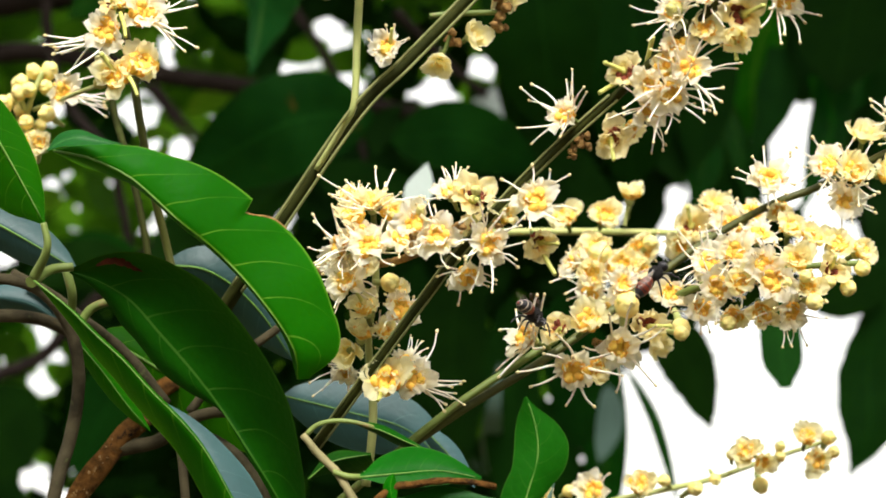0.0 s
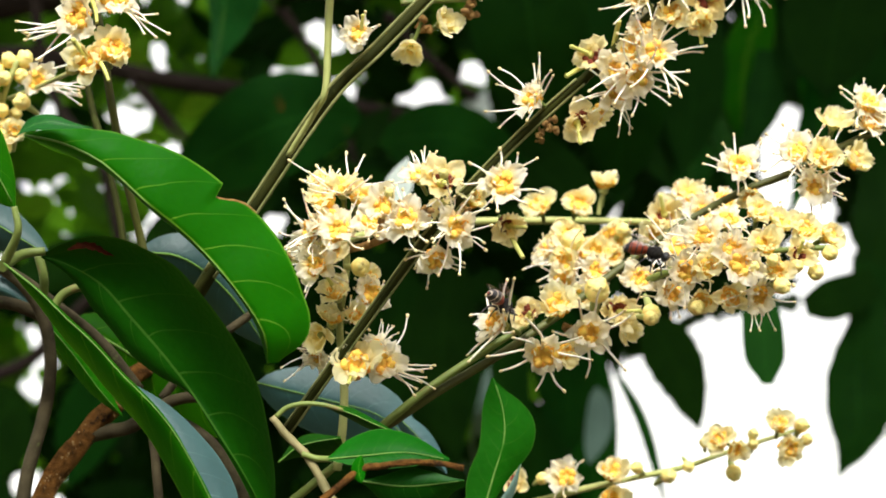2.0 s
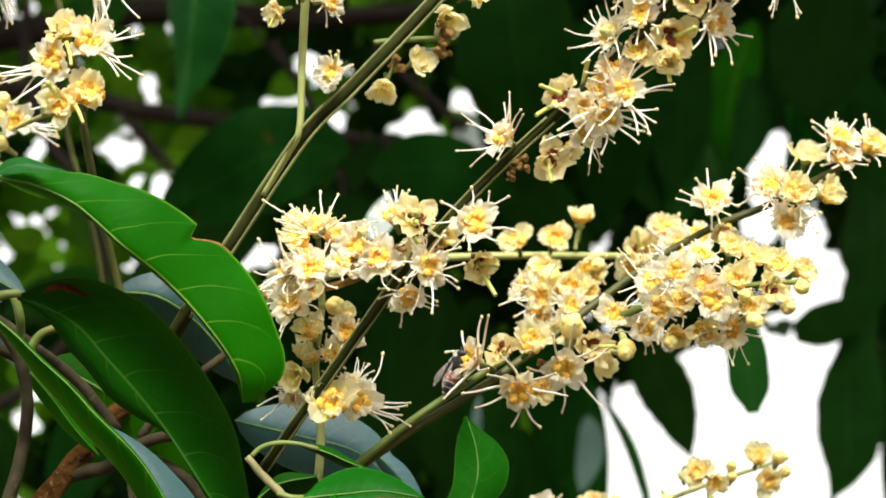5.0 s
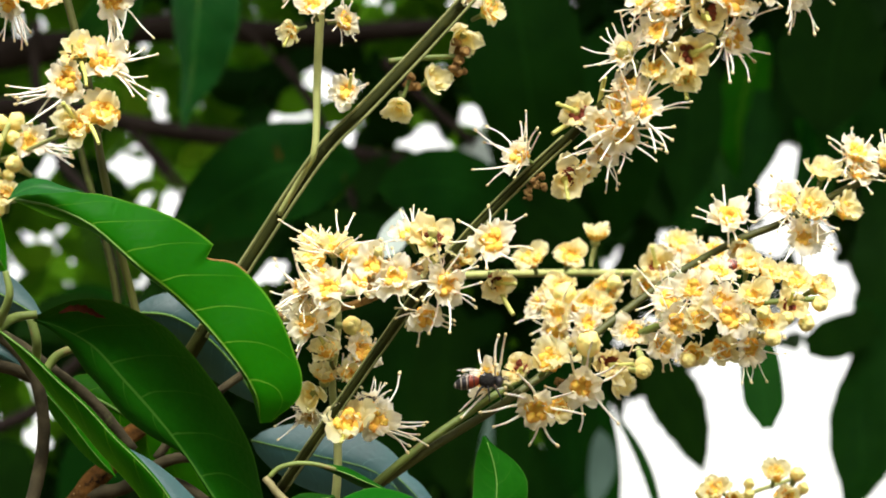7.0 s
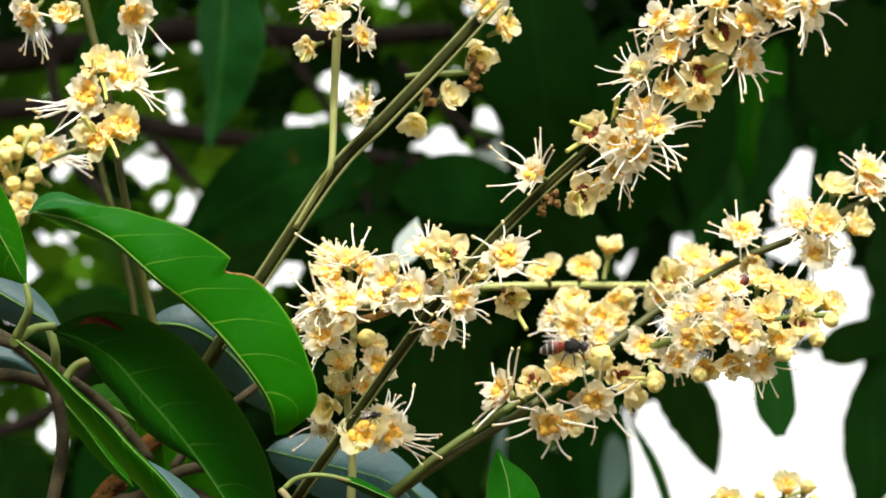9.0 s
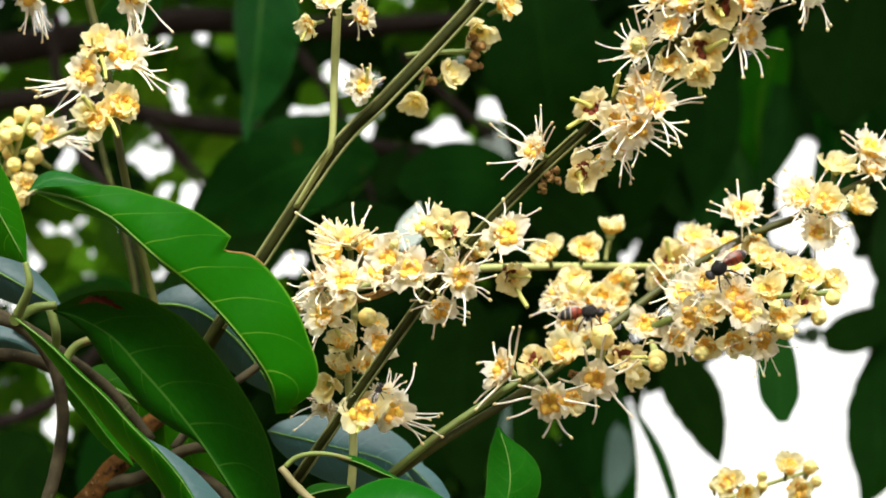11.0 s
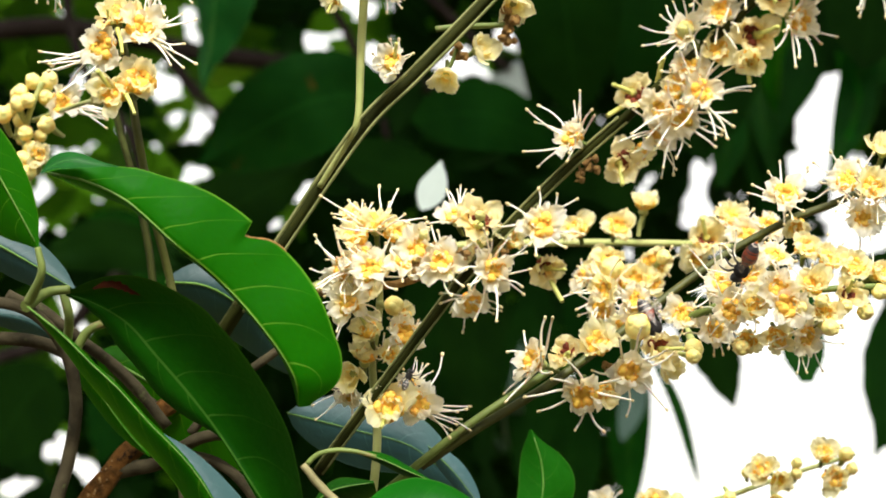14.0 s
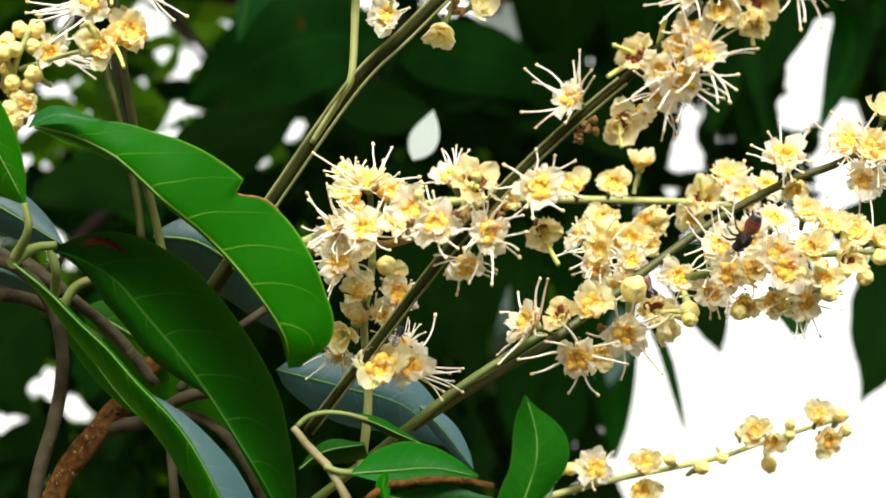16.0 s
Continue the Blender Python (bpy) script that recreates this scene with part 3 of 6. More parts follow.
far_leaf(back, [(0.4268, 1.6780, 2.1209), (0.4433, 1.6940, 2.0456), (0.4323, 1.7123, 1.9595)], 0.0248)
far_leaf(back, [(0.1930, 1.5774, 1.8245), (0.2190, 1.5873, 1.7780), (0.2375, 1.5984, 1.7257)], 0.0250, p=0.66, q=0.8, jag=0.12, n=24, seed=2)
far_leaf(back, [(0.1597, 0.8500, 1.7075), (0.1606, 0.8500, 1.6828), (0.1618, 0.8500, 1.6633)], (0.0058, 0.0092, 0.0100, 0.0092, 0.0030), n=24, m=8)
far_leaf(back, [(0.3960, 1.5800, 1.8580), (0.3592, 1.5800, 1.8430), (0.3306, 1.5800, 1.8351)], (0.0140, 0.0165, 0.0190, 0.0175, 0.0090), n=24)
far_leaf(back, [(0.3937, 1.6000, 1.8797), (0.3854, 1.6000, 1.8279), (0.3797, 1.6000, 1.7768), (0.3766, 1.6000, 1.7264), (0.3581, 1.6000, 1.6858)], ((0.0225, 0.0240, 0.0310, 0.0250, 0.0015), (0.0150, 0.0110, 0.0270, 0.0270, 0.0015)), jag=0.10, n=30, seed=4, curl=0.03)
far_leaf(back, [(0.4154, 1.6200, 1.9857), (0.4165, 1.6200, 1.9210), (0.3965, 1.6200, 1.8523)], ((0.0152, 0.0278, 0.0152), (0.0152, 0.0304, 0.0051)), n=24, curl=0.02)
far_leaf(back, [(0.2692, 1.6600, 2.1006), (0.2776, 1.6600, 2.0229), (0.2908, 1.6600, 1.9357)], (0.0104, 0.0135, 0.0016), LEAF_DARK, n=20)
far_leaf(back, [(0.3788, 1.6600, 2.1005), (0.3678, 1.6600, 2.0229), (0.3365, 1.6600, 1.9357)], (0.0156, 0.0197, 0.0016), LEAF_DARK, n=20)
far_leaf(back, [(-0.2272, 1.3600, 1.8214), (-0.1727, 1.3600, 1.8592), (-0.1134, 1.3600, 1.8929)], 0.0290, curl=0.04)
far_leaf(back, [(-0.3212, 1.3600, 1.8158), (-0.2703, 1.3600, 1.8273), (-0.2138, 1.3600, 1.8063)], 0.0200, curl=0.04)
far_leaf(back, [(0.4922, 1.8068, 1.8994), (0.4980, 1.8308, 1.7869), (0.4807, 1.8547, 1.6744)], 0.0345, q=0.5)
far_leaf(back, [(0.1296, 1.2694, 1.7344), (0.1504, 1.2777, 1.6952), (0.1672, 1.2902, 1.6365)], 0.0044)
far_leaf(back, [(0.0605, 1.5732, 1.8440), (0.0605, 1.5940, 1.7462), (0.0530, 1.6148, 1.6484)], 0.0260)
far_leaf(back, [(0.1081, 1.6519, 1.8587), (0.1239, 1.6672, 1.7868), (0.1292, 1.6825, 1.7149)], 0.0305, q=0.6)
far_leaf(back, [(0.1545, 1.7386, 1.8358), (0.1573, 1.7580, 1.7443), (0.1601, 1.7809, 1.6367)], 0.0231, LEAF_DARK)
far_leaf(back, [(0.0180, 1.5649, 1.8831), (0.0080, 1.5857, 1.7853), (0.0230, 1.6044, 1.6973)], 0.0310)
far_leaf(back, [(-0.0231, 1.6454, 1.8895), (-0.0336, 1.6650, 1.7971), (-0.0231, 1.6857, 1.6995)], 0.0289)
far_leaf(back, [(0.0924, 1.6716, 1.7663), (0.0977, 1.6868, 1.6944), (0.0872, 1.7043, 1.6122)], 0.0289)
far_leaf(back, [(-0.1064, 1.4729, 1.9315), (-0.0684, 1.4758, 1.9176), (-0.0114, 1.4778, 1.9083)], 0.0214)
far_leaf(back, [(0.0468, 1.5076, 1.9607), (0.0955, 1.5116, 1.9416), (0.1492, 1.5238, 1.8844)], 0.0292)
far_leaf(back, [(0.2532, 1.6611, 2.0080), (0.2827, 1.6700, 1.9660), (0.2908, 1.6834, 1.9029)], 0.0204)
far_leaf(back, [(-0.3620, 1.5909, 1.7609), (-0.3920, 1.5982, 1.7266), (-0.4220, 1.6086, 1.6777)], 0.0400)
far_leaf(back, [(-0.2620, 1.5836, 1.7951), (-0.3020, 1.5961, 1.7364), (-0.3220, 1.6086, 1.6777)], 0.0300)
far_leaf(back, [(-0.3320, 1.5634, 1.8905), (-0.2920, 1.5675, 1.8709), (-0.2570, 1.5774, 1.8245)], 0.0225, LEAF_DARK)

far_leaf(back, [(-0.0132, 0.6622, 1.7051), (-0.0083, 0.6602, 1.7145), (-0.0057, 0.6584, 1.7232)], 0.0053, LEAF_SHEEN, p=0.8, q=1.0, label="pale leaf underside with sky sheen painted into its colour")
far_leaf(back, [(0.0492, 1.5461, 1.7794), (0.0429, 1.5562, 1.7318), (0.0446, 1.7672, 1.7013)], 0.0091, LEAF_PALE)
far_leaf(back, [(0.1491, 1.6296, 1.7712), (0.1517, 1.6360, 1.7411), (0.1415, 1.6445, 1.7010)], 0.0123, LEAF_PALE)

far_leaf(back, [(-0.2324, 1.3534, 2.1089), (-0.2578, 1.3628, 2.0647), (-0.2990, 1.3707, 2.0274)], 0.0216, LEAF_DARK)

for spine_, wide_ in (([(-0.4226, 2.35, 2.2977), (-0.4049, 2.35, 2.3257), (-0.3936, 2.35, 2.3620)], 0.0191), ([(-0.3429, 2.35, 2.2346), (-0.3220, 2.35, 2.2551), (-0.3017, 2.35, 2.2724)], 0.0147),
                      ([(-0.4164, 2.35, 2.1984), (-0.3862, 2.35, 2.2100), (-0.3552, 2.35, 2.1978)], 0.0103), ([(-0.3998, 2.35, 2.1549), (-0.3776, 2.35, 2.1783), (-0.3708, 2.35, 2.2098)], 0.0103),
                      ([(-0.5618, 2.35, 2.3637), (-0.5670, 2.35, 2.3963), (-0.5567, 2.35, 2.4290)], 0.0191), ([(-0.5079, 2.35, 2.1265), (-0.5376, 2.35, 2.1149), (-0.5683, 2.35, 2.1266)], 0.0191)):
    far_leaf(back, spine_, wide_, LEAF_LIT, curl=0.05, label="leaf in a bright green that stands for sky shining through")

far_leaf(back, [(0.3158, 1.6300, 2.0915), (0.3126, 1.6300, 2.0444), (0.2971, 1.6300, 2.0034), (0.2820, 1.6300, 1.9709)], (0.0092, 0.0193, 0.0112, 0.0015), n=20)
far_leaf(back, [(0.3443, 1.6800, 2.1194), (0.3548, 1.6800, 2.0877), (0.3516, 1.6800, 2.0552)], (0.0052, 0.0136, 0.0016), n=16)
far_leaf(back, [(0.3524, 1.6600, 2.0717), (0.3623, 1.6600, 2.0335), (0.3588, 1.6600, 1.9863)], (0.0021, 0.0104, 0.0041), LEAF, n=16)
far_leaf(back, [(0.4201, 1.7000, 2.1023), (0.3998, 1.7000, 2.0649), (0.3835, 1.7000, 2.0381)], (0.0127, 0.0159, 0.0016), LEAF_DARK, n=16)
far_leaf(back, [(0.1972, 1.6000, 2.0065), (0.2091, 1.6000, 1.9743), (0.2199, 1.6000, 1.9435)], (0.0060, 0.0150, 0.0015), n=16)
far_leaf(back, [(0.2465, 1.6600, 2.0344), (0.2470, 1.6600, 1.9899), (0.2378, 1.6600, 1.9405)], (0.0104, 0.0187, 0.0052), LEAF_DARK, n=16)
far_leaf(back, [(-0.0661, 1.7000, 2.0026), (-0.0607, 1.7000, 2.0311), (-0.0414, 1.7000, 2.0550)], (0.0042, 0.0138, 0.0032), n=16)
far_leaf(back, [(-0.3215, 2.3000, 2.2245), (-0.3015, 2.3000, 2.2383), (-0.2807, 2.3000, 2.2460)], (0.0022, 0.0108, 0.0029), LEAF_LIT, curl=0.05, label="leaf in a bright green that stands for sky shining through")
far_leaf(back, [(-0.4174, 2.3000, 2.3352), (-0.3989, 2.3000, 2.3034), (-0.3777, 2.3000, 2.2757)], (0.0029, 0.0129, 0.0043), LEAF_LIT, curl=0.05, label="leaf in a bright green that stands for sky shining through")
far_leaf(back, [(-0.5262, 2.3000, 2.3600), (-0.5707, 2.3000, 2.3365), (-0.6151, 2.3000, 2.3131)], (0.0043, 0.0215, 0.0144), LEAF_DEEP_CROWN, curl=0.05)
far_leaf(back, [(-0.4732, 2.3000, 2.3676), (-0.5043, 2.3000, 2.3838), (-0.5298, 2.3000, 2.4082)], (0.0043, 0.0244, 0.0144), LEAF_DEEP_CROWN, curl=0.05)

twig = thing("bare_twig", (-0.5083, 1.7638, 2.1018), "thin dark brown twigs in the shade of the crown", "twig", "branches behind")
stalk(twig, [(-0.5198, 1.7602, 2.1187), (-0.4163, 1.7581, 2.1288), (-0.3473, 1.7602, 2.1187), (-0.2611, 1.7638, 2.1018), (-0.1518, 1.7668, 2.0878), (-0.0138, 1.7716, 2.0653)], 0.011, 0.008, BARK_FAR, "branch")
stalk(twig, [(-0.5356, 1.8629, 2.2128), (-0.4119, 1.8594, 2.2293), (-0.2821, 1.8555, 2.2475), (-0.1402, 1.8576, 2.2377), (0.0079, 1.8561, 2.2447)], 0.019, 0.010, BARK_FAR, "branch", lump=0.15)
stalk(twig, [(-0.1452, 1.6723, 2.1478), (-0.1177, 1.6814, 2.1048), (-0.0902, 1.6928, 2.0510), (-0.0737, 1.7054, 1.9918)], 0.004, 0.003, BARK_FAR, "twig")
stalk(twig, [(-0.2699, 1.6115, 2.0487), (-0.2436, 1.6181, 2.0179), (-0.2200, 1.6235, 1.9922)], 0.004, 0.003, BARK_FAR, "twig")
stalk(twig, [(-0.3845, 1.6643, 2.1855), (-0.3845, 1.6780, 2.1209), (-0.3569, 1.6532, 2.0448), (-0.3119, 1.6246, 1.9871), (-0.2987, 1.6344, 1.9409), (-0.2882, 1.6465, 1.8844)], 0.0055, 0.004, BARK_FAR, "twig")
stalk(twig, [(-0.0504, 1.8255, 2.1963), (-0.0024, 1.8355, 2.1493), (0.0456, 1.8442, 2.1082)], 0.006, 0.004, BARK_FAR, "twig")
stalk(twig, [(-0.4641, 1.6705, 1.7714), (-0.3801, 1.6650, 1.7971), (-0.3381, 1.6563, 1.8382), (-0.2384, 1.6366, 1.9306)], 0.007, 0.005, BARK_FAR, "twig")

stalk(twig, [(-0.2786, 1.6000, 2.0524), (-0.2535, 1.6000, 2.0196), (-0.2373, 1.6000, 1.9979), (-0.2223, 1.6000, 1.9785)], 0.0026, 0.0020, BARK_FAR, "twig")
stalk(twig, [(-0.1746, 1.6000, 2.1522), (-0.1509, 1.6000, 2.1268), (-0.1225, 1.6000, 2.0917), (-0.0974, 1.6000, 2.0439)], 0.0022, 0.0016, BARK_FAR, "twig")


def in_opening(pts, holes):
    """Whether any of the places lies in a crown opening; these cones widen from the camera's start."""
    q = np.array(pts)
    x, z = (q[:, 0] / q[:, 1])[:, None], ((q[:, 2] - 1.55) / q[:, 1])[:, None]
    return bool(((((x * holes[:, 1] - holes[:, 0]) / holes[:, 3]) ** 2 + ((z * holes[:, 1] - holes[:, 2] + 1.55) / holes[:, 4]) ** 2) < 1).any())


LEAF_SPOTS = [(f / 6, g * (0.55 if abs(f) == 2 else 0.9)) for f in (-3, -2, -1, 0, 1, 2, 3) for g in ((0,) if abs(f) == 3 else (-1, 0, 1))]


def foliage(name, spots, size, mat, seed, label, holes=(), droop=0.4):
    """Many small leaves as one mass: spots are places, holes are openings (centre, half width, half height)."""
    rnd = random.Random(seed)
    verts, faces, uvs = [], [], []
    gaps = np.array([(*c, a, b) for c, a, b in holes])
    for c in spots:
        ln = size * rnd.uniform(0.7, 1.3)
        wd = ln * rnd.uniform(0.18, 0.27)
        t = Vector((rnd.gauss(0, 0.7), rnd.gauss(0, 0.5), rnd.gauss(-droop, 0.5))).normalized()
        side = t.cross(Vector((rnd.gauss(0, 0.5), 1, rnd.gauss(0, 0.5)))).normalized()
        if holes and in_opening([c + t * ln * f + side * wd * g for f, g in LEAF_SPOTS], gaps):
            continue
        nrm = side.cross(t)
        base = len(verts)
        for i in range(7):
            s_ = i / 6
            w = wd * math.sin(math.pi * (0.04 + 0.94 * s_) ** 0.85) ** 0.8
            mid = c + t * ln * (s_ - 0.5) - nrm * ln * 0.25 * (s_ - 0.5) ** 2
            for v in (-1, 0, 1):
                verts.append(mid + side * w * v + nrm * (0.15 * w * abs(v)))
                uvs.append((s_, (v + 1) / 2))
        for i in range(6):
            for j in range(2):
                k = base + 3 * i + j
                faces.append((k, k + 1, k + 4, k + 3))
    me = bpy.data.meshes.new(name)
    me.from_pydata(verts, [], faces)
    lay = me.uv_layers.new(name="UVMap")
    for lp in me.loops:
        lay.data[lp.index].uv = uvs[lp.vertex_index]
    for p in me.polygons:
        p.use_smooth = True
    me.materials.append(mat)
    return tagged(new(name, me), label, "foliage", kind="stuff")


def bank(lo, hi, step, seed, depth=0.25):
    """Places spread over the upright stretch from lo to hi."""
    rnd = random.Random(seed)
    out, (x0, y0, z0), (x1, y1, z1) = [], lo, hi
    nx, nz = int((x1 - x0) / step), int((z1 - z0) / step)
    for i in range(nx):
        for j in range(nz):
            f = j / nz
            out.append(Vector((x0 + (i + rnd.random()) * step, y0 + (y1 - y0) * f + rnd.uniform(-depth, depth), z0 + (j + rnd.random()) * step)))
    return out


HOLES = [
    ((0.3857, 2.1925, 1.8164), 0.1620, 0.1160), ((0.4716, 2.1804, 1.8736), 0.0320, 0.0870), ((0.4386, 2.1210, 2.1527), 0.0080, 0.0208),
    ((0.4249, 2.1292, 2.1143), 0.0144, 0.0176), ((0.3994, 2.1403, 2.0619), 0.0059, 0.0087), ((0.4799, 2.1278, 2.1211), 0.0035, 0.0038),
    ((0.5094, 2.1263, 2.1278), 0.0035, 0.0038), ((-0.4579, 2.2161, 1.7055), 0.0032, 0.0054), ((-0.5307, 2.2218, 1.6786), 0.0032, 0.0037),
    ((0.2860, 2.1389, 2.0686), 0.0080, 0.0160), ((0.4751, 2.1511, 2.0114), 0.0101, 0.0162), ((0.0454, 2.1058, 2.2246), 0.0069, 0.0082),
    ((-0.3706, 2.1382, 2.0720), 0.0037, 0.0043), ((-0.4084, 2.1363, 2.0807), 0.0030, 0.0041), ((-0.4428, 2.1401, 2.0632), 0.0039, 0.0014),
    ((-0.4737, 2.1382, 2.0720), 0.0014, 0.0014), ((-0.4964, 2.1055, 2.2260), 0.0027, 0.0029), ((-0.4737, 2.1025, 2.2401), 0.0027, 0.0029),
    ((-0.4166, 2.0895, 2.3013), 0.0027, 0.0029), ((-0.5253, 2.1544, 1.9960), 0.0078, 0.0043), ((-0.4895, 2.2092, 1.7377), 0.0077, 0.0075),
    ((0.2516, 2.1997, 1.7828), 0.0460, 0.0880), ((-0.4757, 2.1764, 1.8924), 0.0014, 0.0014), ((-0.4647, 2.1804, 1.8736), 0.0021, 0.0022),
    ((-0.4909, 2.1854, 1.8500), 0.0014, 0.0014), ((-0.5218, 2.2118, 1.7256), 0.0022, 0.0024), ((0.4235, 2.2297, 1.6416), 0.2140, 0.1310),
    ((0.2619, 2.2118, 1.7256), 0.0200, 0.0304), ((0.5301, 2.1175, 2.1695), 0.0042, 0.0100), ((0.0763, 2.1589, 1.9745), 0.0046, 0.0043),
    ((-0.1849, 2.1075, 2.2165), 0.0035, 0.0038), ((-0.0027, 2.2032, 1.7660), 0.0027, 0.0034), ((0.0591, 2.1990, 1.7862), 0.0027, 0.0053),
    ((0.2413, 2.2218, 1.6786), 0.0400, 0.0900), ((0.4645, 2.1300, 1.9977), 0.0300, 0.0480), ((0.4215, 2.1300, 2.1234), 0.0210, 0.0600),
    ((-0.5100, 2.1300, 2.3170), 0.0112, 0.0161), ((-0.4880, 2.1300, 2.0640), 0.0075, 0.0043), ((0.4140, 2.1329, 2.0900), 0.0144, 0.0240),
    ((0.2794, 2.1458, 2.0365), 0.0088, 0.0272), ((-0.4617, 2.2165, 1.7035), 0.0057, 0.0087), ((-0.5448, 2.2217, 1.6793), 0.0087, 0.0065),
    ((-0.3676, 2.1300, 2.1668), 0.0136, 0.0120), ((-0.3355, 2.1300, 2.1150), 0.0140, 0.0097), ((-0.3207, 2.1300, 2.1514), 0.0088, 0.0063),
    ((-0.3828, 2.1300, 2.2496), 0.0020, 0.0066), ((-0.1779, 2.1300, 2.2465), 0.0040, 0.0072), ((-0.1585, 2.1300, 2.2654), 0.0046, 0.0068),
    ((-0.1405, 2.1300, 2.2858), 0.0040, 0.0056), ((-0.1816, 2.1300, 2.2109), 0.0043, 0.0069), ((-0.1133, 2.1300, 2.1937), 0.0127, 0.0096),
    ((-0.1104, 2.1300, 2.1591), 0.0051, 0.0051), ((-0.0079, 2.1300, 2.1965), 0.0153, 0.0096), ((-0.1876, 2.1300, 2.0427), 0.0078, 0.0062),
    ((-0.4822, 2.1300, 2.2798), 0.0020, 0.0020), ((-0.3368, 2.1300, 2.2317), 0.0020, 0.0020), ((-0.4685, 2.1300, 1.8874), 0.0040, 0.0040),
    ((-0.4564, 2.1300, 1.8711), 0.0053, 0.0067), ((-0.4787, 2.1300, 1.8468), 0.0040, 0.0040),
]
# thinner places in the crown, showing the brighter-coloured leaves deeper in
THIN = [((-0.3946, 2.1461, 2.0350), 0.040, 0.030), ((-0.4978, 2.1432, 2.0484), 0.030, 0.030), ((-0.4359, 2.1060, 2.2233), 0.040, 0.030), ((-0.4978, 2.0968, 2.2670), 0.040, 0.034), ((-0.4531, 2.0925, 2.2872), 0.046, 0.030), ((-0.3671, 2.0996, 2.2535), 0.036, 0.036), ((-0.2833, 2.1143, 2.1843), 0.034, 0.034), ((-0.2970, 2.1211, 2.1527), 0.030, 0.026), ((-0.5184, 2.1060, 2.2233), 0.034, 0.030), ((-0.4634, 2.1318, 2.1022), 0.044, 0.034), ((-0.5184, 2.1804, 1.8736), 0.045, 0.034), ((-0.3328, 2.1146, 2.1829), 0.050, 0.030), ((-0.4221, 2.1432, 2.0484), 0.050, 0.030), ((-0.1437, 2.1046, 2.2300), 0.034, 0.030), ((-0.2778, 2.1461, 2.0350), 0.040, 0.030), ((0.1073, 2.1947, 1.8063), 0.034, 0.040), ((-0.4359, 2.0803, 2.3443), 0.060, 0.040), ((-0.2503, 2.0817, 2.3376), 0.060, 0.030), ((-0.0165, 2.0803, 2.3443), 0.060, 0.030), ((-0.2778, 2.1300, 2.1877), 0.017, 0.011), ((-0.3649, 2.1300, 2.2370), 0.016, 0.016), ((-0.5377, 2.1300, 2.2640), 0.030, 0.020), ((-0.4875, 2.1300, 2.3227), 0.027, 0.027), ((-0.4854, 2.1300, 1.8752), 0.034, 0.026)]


def wider(holes, room):
    """The same openings with some room added round them."""
    return [(c, a + room, b + room) for c, a, b in holes]


LO, HI = (-0.7177, 2.2533, 1.5306), (0.7329, 2.0289, 2.5864)
foliage("foliage", bank(LO, HI, 0.026, 3, 0.28), 0.070, LEAF_FAR_SHADED, 4, "dense foliage, its green darkened to stand for crown shade", wider(HOLES, 0.0) + wider(THIN, 0.010))
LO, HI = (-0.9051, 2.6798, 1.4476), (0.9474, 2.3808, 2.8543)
foliage("foliage", bank(LO, HI, 0.031, 6, 0.3), 0.085, LEAF_FAR_SHADED, 7, "foliage deeper in the crown, shade put into its green", wider(HOLES, 0.001) + wider(THIN, 0.014))
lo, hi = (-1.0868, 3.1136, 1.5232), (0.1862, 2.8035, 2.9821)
foliage("foliage", bank(lo, hi, 0.027, 8, 0.3), 0.10, LEAF_DEEP_CROWN, 9, "leaves whose brighter green stands for sky shining through", wider(HOLES, 0.001))
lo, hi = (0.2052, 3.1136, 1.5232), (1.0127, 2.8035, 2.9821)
foliage("foliage", bank(lo, hi, 0.040, 28, 0.3), 0.10, LEAF_FAR_SHADED, 29, "leaves deep in the crown, their green darkened for shade", wider(HOLES, 0.002))
# unseen leaves overhead, added to keep sun and sky off the background
rnd = random.Random(12)
foliage("foliage", [Vector((rnd.uniform(-3, 3), rnd.uniform(0.1, 3.0), rnd.uniform(2.75, 3.3))) for i in range(4600)], 0.16, LEAF_FAR_SHADED, 14, "unseen leaf roof overhead, added to shade the background leaves")

# unseen leaves added outside the view; they round the crown, block side light
rnd = random.Random(17)
crown = []
while len(crown) < 3600:
    c = Vector((rnd.uniform(-2.6, 2.6), rnd.uniform(1.3, 3.6), rnd.uniform(0.7, 3.2)))
    if abs(c.x / c.y) > 0.42 or (c.z - 1.55) / c.y > 0.5 or (c.z - 1.55) / c.y < -0.12:
        crown.append(c)
foliage("foliage", crown, 0.13, LEAF_FAR_SHADED, 18, "dark green crown added out of view, to either side and below")
# unseen leaf ring, added to cut sky light from behind and beside the camera
rnd = random.Random(21)
ring = []
for i in range(5200):
    a_ = rnd.uniform(0, 2 * math.pi)
    if math.sin(a_) < 0.55:
        ring.append(Vector((3.4 * math.cos(a_) * rnd.uniform(0.9, 1.2), 3.4 * math.sin(a_) * rnd.uniform(0.9, 1.2), rnd.uniform(0, 3.6))))
foliage("foliage", ring, 0.22, LEAF_FAR_SHADED, 22, "unseen leaf ring all round, added to cut stray sky light")

# ---- leafy branch in front ----
bough = thing("leafy_branch", (-0.0950, 0.4228, 1.5810), "woody branch with large glossy green leaves and curved stalks", "branch")
